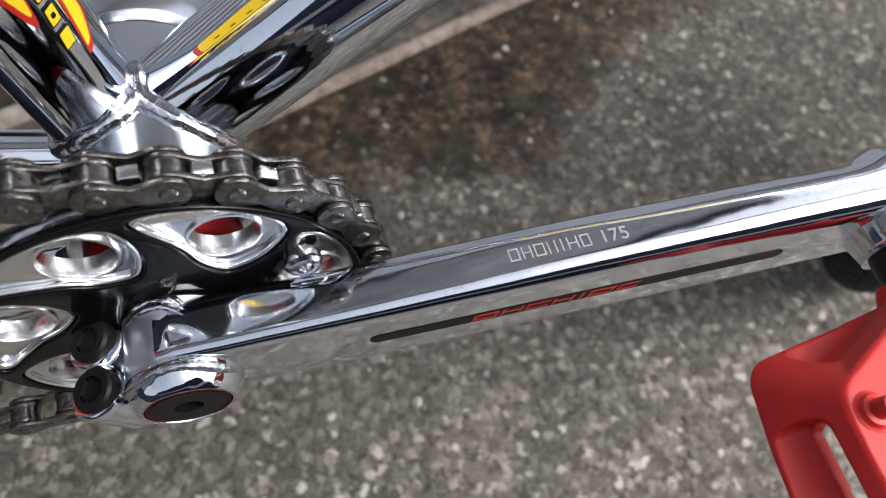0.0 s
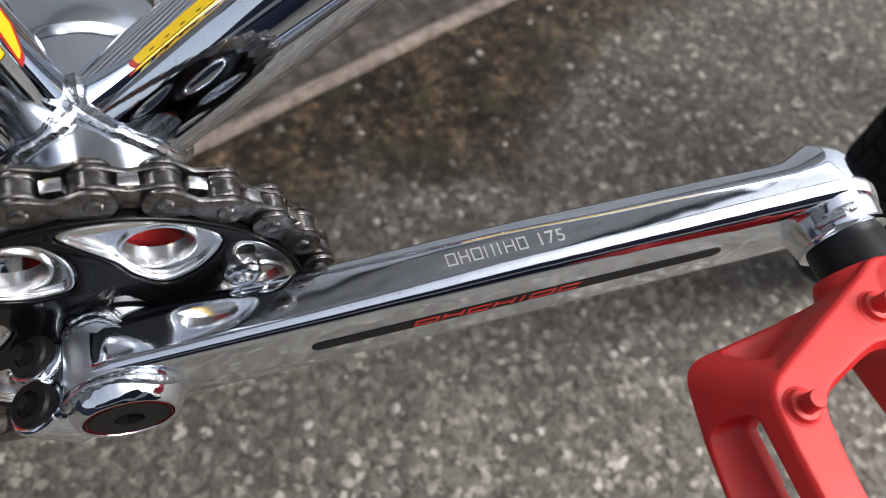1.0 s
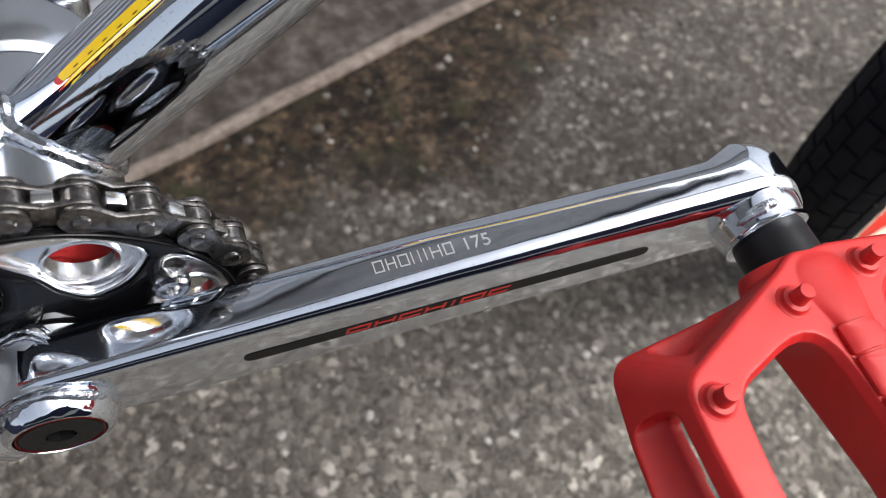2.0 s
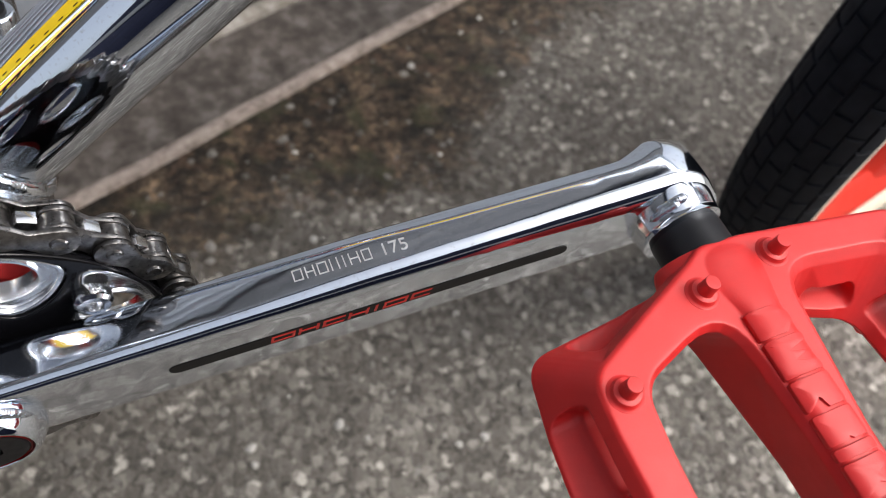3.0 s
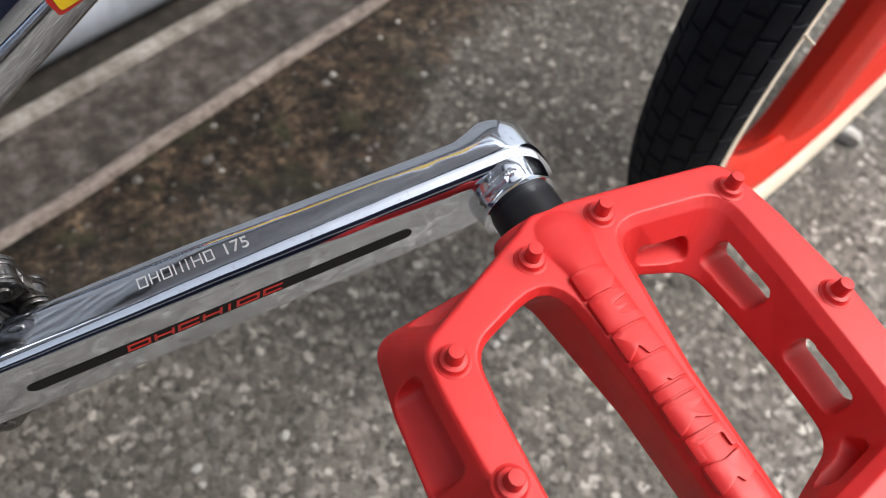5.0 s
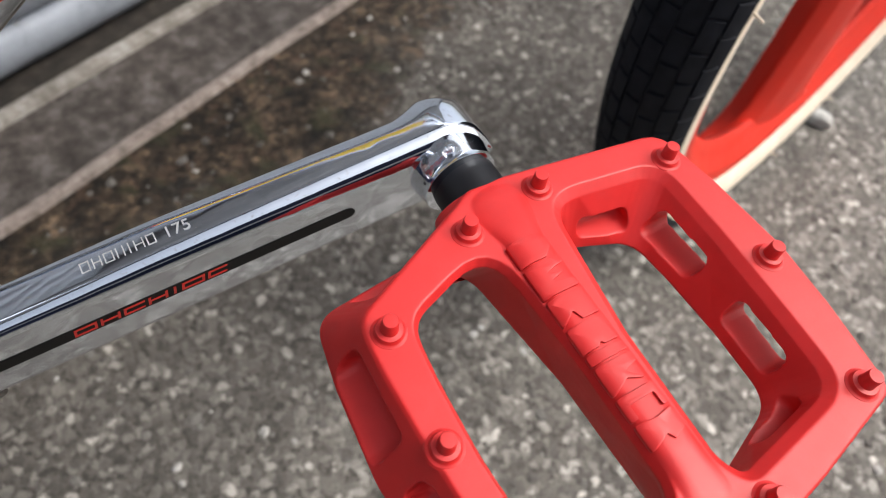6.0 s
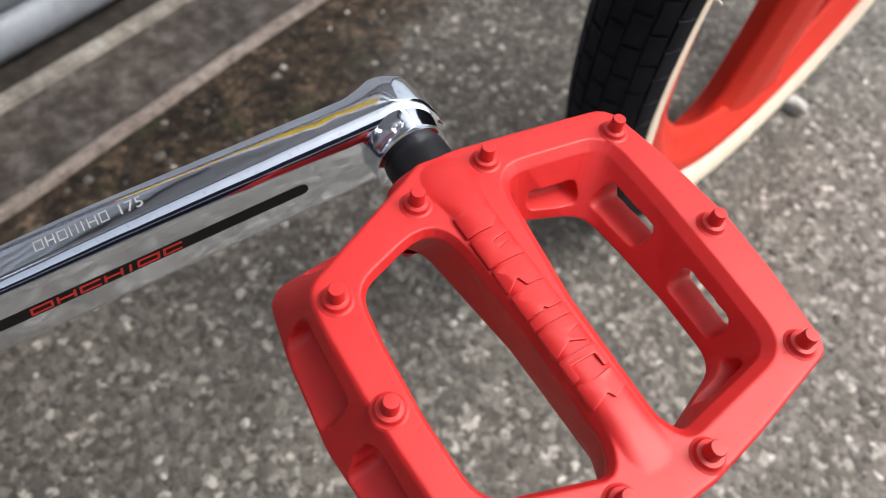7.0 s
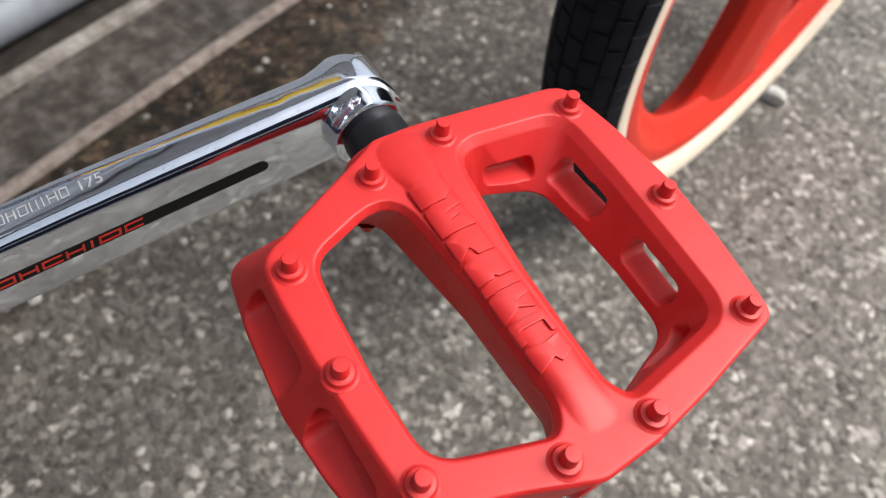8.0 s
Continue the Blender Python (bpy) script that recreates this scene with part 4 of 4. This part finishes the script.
def pedal_mesh():
    left = [(-x, y) for x, y in NARROW]
    top = turn_ccw(rounded(scaled(BROAD + left[::-1]), OUTER_R + OUTER_R[::-1]))
    left = [(-x, y) for x, y in BROAD]
    low = turn_ccw(rounded(scaled(NARROW + left[::-1], 0.945, 0.945), OUTER_R + OUTER_R[::-1]))
    body = solid_between([(inset(low, 0.0012), UNDER_Z), (low, UNDER_Z + 0.0012), (top, TOP_Z - 0.0008), (inset(top, 0.0008), TOP_Z)])
    cutter = bmesh.new()
    slot = lambda u0, u1, v0, v1, z0, z1, r: box(cutter, (u0 * mm, v0 * mm, z0 * mm), (u1 * mm, v1 * mm, z1 * mm), Matrix(), r * mm)
    # slots through both rims, opening into scoops on the outer flanks
    for v0, v1 in ((-26, -6.8), (5.4, 24.2)):
        slot(34, 75, v0, v1, -4.2, 3.6, 2.6)
        slot(-75, -34, v0, v1, -3.6, 4.2, 2.6)
    for v0, v1 in ((-27.5, -3), (6.6, 29)):
        for q in (-1, 1):
            lo, hi = sorted((q * 0.024, q * -0.0042))
            box(cutter, (lo, v0 * mm, -0.0056), (hi, v1 * mm, 0.0060), Matrix.Translation((q * 0.0522, 0, 0)) @ pose(0, 0, 0, 0, q * 16 if q < 0 else -14), 0.0028)
    # slots through the end walls
    box(cutter, (0.0210, -0.0412, -0.0046), (0.0365, -0.025, 0.0012), Matrix.Rotation(radians(10), 4, "Z") @ Matrix.Translation((-0.006, 0, 0)), 0.0022)
    for s in (1, -1):
        lo, hi = sorted((s * 0.0190, s * 0.0360))
        box(cutter, (lo, 0.025, -0.0036), (hi, 0.070, 0.0030), Matrix.Rotation(radians(-8 * s), 4, "Z") @ Matrix.Translation((s * -0.002, 0, 0)), 0.0022)
    scoop = Matrix.Translation((-0.0300, -0.0445, -0.001)) @ Matrix.Rotation(radians(-24), 4, "Z")
    box(cutter, (-0.0130, -0.014, -0.0056), (0.0180, 0.0040, 0.0072), scoop, 0.0028)
    body = cut(body, pedal_window(1))
    body = cut(body, pedal_window(-1))
    body = cut(body, cutter)
    # the axle housing: a square-shouldered barrel along the middle, swelling at both ends
    rings = []
    for i in range(57):
        v = -50.8 + 101.4 * i / 56
        e = max(0.0, (abs(v) - 31) / 19) ** 1.3 * (1.0 if v < 0 else 0.7)
        close = 1 - 0.16 * max(0.0, (abs(v) - 45) / 6) ** 2
        sink = 1.0 * ease(31, 47, -v) if v < 0 else 2.5 * ease(26, 50, v)
        spread_u = 4.5 * ease(30, 45, -v) if v < 0 else 4.5 * ease(29, 47, v)
        ru, rz, p = (7.1 + 4.4 * e + spread_u) * close, (11.4 - sink) * close, 3.2 - 1.2 * min(1.0, e)
        ring = []
        for k in range(56):
            c, q = math.cos(2 * math.pi * k / 56), math.sin(2 * math.pi * k / 56)
            z = math.copysign(abs(q) ** (2 / p), q)
            ring.append(Vector(((math.copysign(abs(c) ** (2 / p), c) * ru * (1 - 0.06 * z * z) - 1.3 * z * (1 - 0.7 * min(1.0, e))) * mm, v * mm, z * rz * mm)))
        rings.append(ring)
    barrel = bmesh.new()
    loft(barrel, rings)
    return moulded(joined(body, barrel), 0.00036, 3)


def pin_mesh():
    bm = bmesh.new()
    lathe(bm, [(0.0046, -0.0006), (0.0042, 0.0001), (0.0037, 0.0003), (0.0034, 0.0006), (0.0033, 0.0012), (0.0031, 0.0015), (0.0024, 0.0016), (0.0021, 0.0017), (0.0020, 0.0021), (0.0019, 0.0052), (0.0017, 0.0055), (0, 0.0056)], Matrix(), 32)
    return bm


def letter_blocks(parent, M):
    """A row of shallow raised shapes, what is left of worn moulded relief."""
    v = -31.0
    x0, x1 = -7.0, 3.0
    shapes = {
        "arch": [(x0, 0), (x1 - 3, 0), (x1, 0.35), (x1, 0.65), (x1 - 3, 1), (x0, 1)],
        "comb": [(x0, 0), (x1, 0), (x1, 0.22), (x0 + 3, 0.38), (x1, 0.5), (x0 + 3, 0.62), (x1, 0.78), (x1, 1), (x0, 1)],
        "step": [(x0, 0), (x1, 0), (x1, 1), (x0 + 5, 1), (x0 + 4, 0.62), (x0, 1)],
        "pair": [(x0, 0), (x1, 0), (x1, 1), (x0 + 5.8, 1), (x0 + 5, 0.85), (x0 + 4.2, 1), (x0, 1)],
        "bar": [(x0, 0), (x1, 0), (x1, 1), (x0, 1)],
        "fork": [(x0, 0), (x1, 0), (x1, 0.35), (x0 + 5.5, 0.5), (x1, 1), (x0 + 5, 0.7), (x0, 1)],
        "rack": [(x0, 0), (x1, 0), (x1, 1), (x1 - 1.6, 1), (x1 - 1.6, 0.4), (x0 + 1.6, 0.4), (x0 + 1.6, 1), (x0, 1)],
        "wave": [(x0, 0), (x0 + 5, 0.12), (x1, 0), (x1, 0.8), (x0 + 6, 1), (x0 + 5, 0.72), (x0, 1)],
    }
    for w, kind in ((7.6, "arch"), (9.6, "comb"), (8.0, "step"), (7.4, "pair"), (3.2, "bar"), (8.0, "fork"), (6.4, "rack"), (7.2, "wave")):
        loop = rounded([Vector((x * mm, (v + y * (w - 0.7)) * mm)) for x, y in shapes[kind]], 0.0005, 2)
        bm = plate([loop], 0.0006, 0.00012, 1)
        bmesh.ops.triangulate(bm, faces=bm.faces)
        for _ in range(2):
            bmesh.ops.subdivide_edges(bm, edges=[e for e in bm.edges if abs(e.verts[0].co.x - e.verts[1].co.x) > 0.0018], cuts=1)
        for q in bm.verts:
            d = min(0.99, abs(q.co.x + 0.0013) / 0.0074)
            q.co.z += 0.0115 * (1 - d ** 3.6) ** (1 / 3.6) - 0.00005
        bm.transform(M)
        part("raised_shape", bm, RED, parent)
        v += w


def pedal(M, label):
    body = part("pedal", PEDAL_BODY.copy(), RED, bicycle, label)
    body.data.transform(M)
    pin = None
    for u, v in PINS:
        for s in (1, -1):
            at = M @ pose((u if s > 0 else -u * (0.90 if u > 30 else 1.04)) * mm, v * mm * (1.0 if s > 0 else 0.93), TOP_Z if s > 0 else UNDER_Z, 0 if s > 0 else 180)
            if pin is None:
                pin = part("pin", pin_mesh(), RED, body)
                pin.matrix_basis = at
            else:
                p = new("pin", pin.data)
                p.parent = body
                p.matrix_basis = at
    letter_blocks(body, M)
    bm = bmesh.new()
    lathe(bm, [(0, -0.0620), (0.0090, -0.0620), (0.0093, -0.0616), (0.0093, -0.0560), (0.0094, -0.0500), (0.0094, -0.040), (0, -0.040)], M @ axes((0, 1, 0)), 40)
    part("axle_collar", bm, SATIN_BLACK, body, "satin black pedal axle collar")
    return body


PEDAL_BODY = bpy.data.meshes.new("pedal")
moulding = pedal_mesh()
moulding.to_mesh(PEDAL_BODY)
moulding.free()
PEDAL = Matrix.Translation((0.1715, -0.153, 0.3717)) @ pose(0, 0, 0, 1.4, 0, 0) @ Matrix(((1, 0, 0, 0), (0, -1, 0, 0), (0, 0, 1, 0), (0, 0, 0, 1)))
pedal(PEDAL, "red moulded nylon platform pedal with moulded pins")
AXLE_L = ML @ Vector((0.1745, 0, 0))
PEDAL_L = Matrix.Translation((AXLE_L.x, 0.153, AXLE_L.z))
pedal(PEDAL_L, "red moulded nylon platform pedal with moulded pins")


# ---- wheels ----
WR, TR = 0.330, 0.0261


def section_ring(profile, steps, bm, m, closed=True):
    rings = []
    for i in range(steps):
        a = 2 * math.pi * i / steps
        rings.append([m @ Vector((r * math.cos(a), r * math.sin(a), w)) for r, w in profile])
    vs = [[bm.verts.new(p) for p in ring] for ring in rings]
    n = len(profile)
    for a, b in zip(vs, vs[1:] + vs[:1]):
        for i in range(n if closed else n - 1):
            j = (i + 1) % n
            bm.faces.new((a[i], a[j], b[j], b[i]))


def tread_block(r, w, half_w, a, half_a, depth):
    """One square block of the tread, curved with the carcass: four points across on each of its two ends, low and high."""
    pts = []
    for lift, grow in ((-0.0006, 1.0), (depth, 0.94)):
        for fa in (-1, 1):
            for fw in (-1, -0.34, 0.34, 1):
                th = (w + half_w * fw * grow) / TR
                rr, an = TR + lift, a + half_a * fa * grow
                pts.append(Vector(((r + rr * math.cos(th)) * math.cos(an), (r + rr * math.cos(th)) * math.sin(an), rr * math.sin(th))))
    return pts


def wheel(name, m, label, detail):
    bm = bmesh.new()
    c = WR - TR
    tread = [(c + TR * math.cos(t), TR * math.sin(t)) for t in (radians(-84) + radians(168) * i / 22 for i in range(23))]
    inner = [(c + (TR - 0.002) * math.cos(t), (TR - 0.002) * math.sin(t)) for t in (radians(84) - radians(168) * i / 22 for i in range(23))]
    section_ring(tread + inner, 128, bm, m)
    tyre = part(name, bm, TYRE, bicycle, label)
    # cream sidewalls down to the rim
    for s in (-1, 1):
        bm = bmesh.new()
        outer = [(c + (TR + 0.0002) * math.cos(t), s * (TR + 0.0002) * math.sin(t)) for t in (radians(83) + radians(63) * i / 12 for i in range(13))]
        inn = [(c + (TR - 0.0022) * math.cos(t), s * (TR - 0.0022) * math.sin(t)) for t in (radians(146) - radians(63) * i / 12 for i in range(13))]
        section_ring(outer + inn, 128, bm, m)
        part("sidewall", bm, CREAM, tyre, "cream tyre sidewall")
    bm = bmesh.new()
    half = [(0.2825, 0.0150), (0.2835, 0.0165), (0.2825, 0.0178), (0.2725, 0.0176), (0.2690, 0.0158), (0.2640, 0.0110), (0.2560, 0.0062), (0.2500, 0.0034), (0.2480, 0.0)]
    rim = [(r, -w) for r, w in half] + [(r, w) for r, w in half[-2::-1]] + [(0.2740, 0.0140), (0.2740, -0.0140)]
    section_ring(rim, 128, bm, m)
    part("rim", bm, RIM, tyre, "glossy red rim")
    bm = bmesh.new()
    rod(bm, m @ Vector((0, 0, -0.05)), m @ Vector((0, 0, 0.05)), 0.02)
    part("hub", bm, CHROME, tyre)
    for i in range(3):
        a = 2 * math.pi / 3 * i + radians(273)
        bm = bmesh.new()
        u, w = Vector((math.cos(a), math.sin(a), 0)), Vector((-math.sin(a), math.cos(a), 0))
        outline2 = rounded([Vector(p) for p in ((-0.038, -0.0240), (0.026, -0.0240), (0.026, 0.0125), (0.000, 0.0112), (-0.030, 0.0048), (-0.050, -0.0060))], [0.003, 0.002, 0.004, 0.02, 0.01, 0.004], 4)
        loft(bm, [[m @ (u * r + w * (p.x * k) + Vector((0, 0, p.y))) for p in outline2] for r, k in ((0.015, 0.7), (0.06, 0.75), (0.12, 0.82), (0.17, 0.92), (0.20, 1.0), (0.220, 1.06), (0.233, 1.15), (0.243, 1.28), (0.251, 1.48), (0.257, 1.75), (0.2620, 2.2))])
        part("wheel_spoke", bm, RIM, tyre, "broad red moulded spoke")
    if detail:
        n = 108
        step = 2 * math.pi / n
        verts, faces = [], []
        quads = [(8 + i, 9 + i, 13 + i, 12 + i) for i in range(3)] + [(i, i + 1, i + 9, i + 8) for i in range(3)] + [(4 + i, 5 + i, 13 + i, 12 + i) for i in range(3)] + [(0, 4, 12, 8), (3, 7, 15, 11)]
        for row in range(-3, 4):
            for i in range(n):
                k = len(verts)
                verts += [m @ p for p in tread_block(c, row * 0.0101, 0.0045, (i + 0.5 * (row % 2)) * step, 0.462 * step, 0.0012)]
                faces += [[k + q for q in f] for f in quads]
        me = bpy.data.meshes.new("tread")
        me.from_pydata(verts, [], faces)
        part("tread", me, TYRE, tyre, "black tread of square blocks in rows")["kind"] = "stuff"
        rnd = random.Random(6)
        for i in range(16):
            a = 2 * math.pi * i / 16 + rnd.uniform(-0.12, 0.12)
            t = radians(88)
            p = m @ Vector(((c + TR * math.cos(t)) * math.cos(a), (c + TR * math.cos(t)) * math.sin(a), TR * math.sin(t)))
            q = m @ Vector(((c + (TR + 0.005) * math.cos(t)) * math.cos(a + 0.004), (c + (TR + 0.005) * math.cos(t)) * math.sin(a + 0.004), (TR + 0.006) * math.sin(t)))
            bm = bmesh.new()
            rod(bm, p, q, 0.0009, 0.0006, steps=6)
            part("rubber_hair", bm, CREAM, tyre)
    return tyre


psi, lean = radians(12.8), 0.0
n_side = Vector((math.sin(psi) * math.cos(lean), -math.cos(psi) * math.cos(lean), math.sin(lean)))
up = (Vector((0, 0, 1)) - n_side * n_side.z).normalized()
FRONT_HUB = Vector((0.6486, 0.0458, 0)) + up * WR
wheel_m = Matrix.Translation(FRONT_HUB) @ Matrix((up.cross(n_side), up, n_side)).transposed().to_4x4()
wheel("front_wheel", wheel_m, "black tyre with cream sidewalls on a red rim", True)
wheel("rear_wheel", Matrix.Translation(REAR) @ axes((0, -1, 0)), "black tyre with cream sidewalls on a red rim", False)

# fork and head tube
bm = bmesh.new()
rod(bm, HEAD - Vector((-0.02, 0, 0.06)), HEAD + Vector((-0.01, 0, 0.07)), 0.0185)
part("head_tube", bm, CHROME, frame_tubes)
bm = bmesh.new()
rod(bm, HEAD + Vector((0.022, -0.043, -0.075)), HEAD + Vector((0.022, 0.043, -0.075)), 0.013)
fork = part("fork", bm, CHROME, bicycle, "chromed fork crown with two legs")
for s in (-1, 1):
    tube_part("fork_leg", HEAD + Vector((0.022, s * 0.03, -0.075)), FRONT_HUB - n_side * (s * 0.052), 0.0125, parent=fork)

# decals on the frame
def arc_loop(points, r, radius):
    """Corners given as (metres along, degrees round) become a rounded loop in metres."""
    return rounded([Vector((a, radians(g) * r)) for a, g in points], radius)


def tube_decal(name, tube, points, mat, lift, radius=0.0012, label=""):
    o, d, r = tube
    sticker(name, o, d, r, arc_loop(points, r, radius), mat, lift, frame_tubes, label)


DT, ST = (DT_0, DT_DIR, 0.0160), (ST_0, ST_DIR, 0.0135)
tube_decal("decal_border", DT, [(0.0368, 72), (0.0374, 65), (0.044, 65.5), (0.044, 75)], DECAL_RED, 0.0001, label="yellow decal with a red edge")
tube_decal("decal_panel", DT, [(0.0385, 73), (0.0395, 65), (0.060, 66), (0.149, 66), (0.149, 78), (0.056, 75.5)], DECAL_YELLOW, 0.0002)
for k in range(9):
    a0 = 0.0440 + 0.0052 * k
    tube_decal("decal_mark", DT, [(a0, 67.8), (a0 + 0.0001, 68.7), (a0 + 0.0017, 68.7), (a0 + 0.0016, 67.8)], DECAL_BLACK, 0.0003, 0.0003)
tube_decal("decal_border", DT, [(0.106, -18), (0.108, 2), (0.230, 8), (0.230, -30), (0.112, -26)], DECAL_RED, 0.0001, label="yellow decal with a red edge")
tube_decal("decal_panel", DT, [(0.1075, -15), (0.1095, 0), (0.229, 5), (0.229, -27), (0.113, -23)], DECAL_YELLOW, 0.0002)
tube_decal("decal_border", ST, [(0.0392, 52), (0.0405, 62), (0.047, 78), (0.060, 84), (0.095, 84), (0.095, 64), (0.056, 60)], DECAL_RED, 0.0001, label="yellow flame decal with a red edge")
tube_decal("decal_panel", ST, [(0.0412, 55), (0.0425, 63), (0.048, 75), (0.061, 81), (0.094, 81), (0.094, 67), (0.055, 63)], DECAL_YELLOW, 0.0002)
tube_decal("decal_border", ST, [(0.0500, 30), (0.062, 16), (0.095, 14), (0.095, 36), (0.064, 38)], DECAL_RED, 0.0001, label="yellow flame decal with a red edge")
tube_decal("decal_panel", ST, [(0.0535, 31), (0.063, 20), (0.094, 18), (0.094, 33), (0.064, 35)], DECAL_YELLOW, 0.0002)
for k in range(5):
    a0 = 0.0445 + 0.0062 * k
    tube_decal("decal_mark", ST, [(a0, 36 + 2 * k), (a0 + 0.0004, 49 + 1.5 * k), (a0 + 0.0052, 51 + 1.5 * k), (a0 + 0.0048, 38 + 2 * k)], DECAL_BLACK, 0.00025, 0.0003)
    tube_decal("decal_mark", ST, [(a0 + 0.0004, 37 + 2 * k), (a0 + 0.0008, 48 + 1.5 * k), (a0 + 0.0047, 50 + 1.5 * k), (a0 + 0.0043, 39 + 2 * k)], DECAL_YELLOW, 0.0004, 0.0003)
    if k % 2:
        tube_decal("decal_mark", ST, [(a0 + 0.0018, 41 + 2 * k), (a0 + 0.0020, 46 + 1.5 * k), (a0 + 0.0032, 46 + 1.5 * k), (a0 + 0.0030, 41 + 2 * k)], DECAL_BLACK, 0.0005, 0.0003)

# a pale stone lying by the front wheel
bm = bmesh.new()
bmesh.ops.create_icosphere(bm, subdivisions=3, radius=1.0)
for v in bm.verts:
    k = 1 + 0.25 * noise.noise(v.co * 1.6)
    v.co = Vector([math.copysign(abs(c) ** 0.6, c) * q for c, q in zip(v.co, (0.008, 0.015, 0.008))]) * k
bm.transform(pose(0.783, 0.046, 0.006, 0, 8, 20))
tagged(part("stone", bm, WHITE_STONE), "small pale stone lying on the asphalt", "stone")
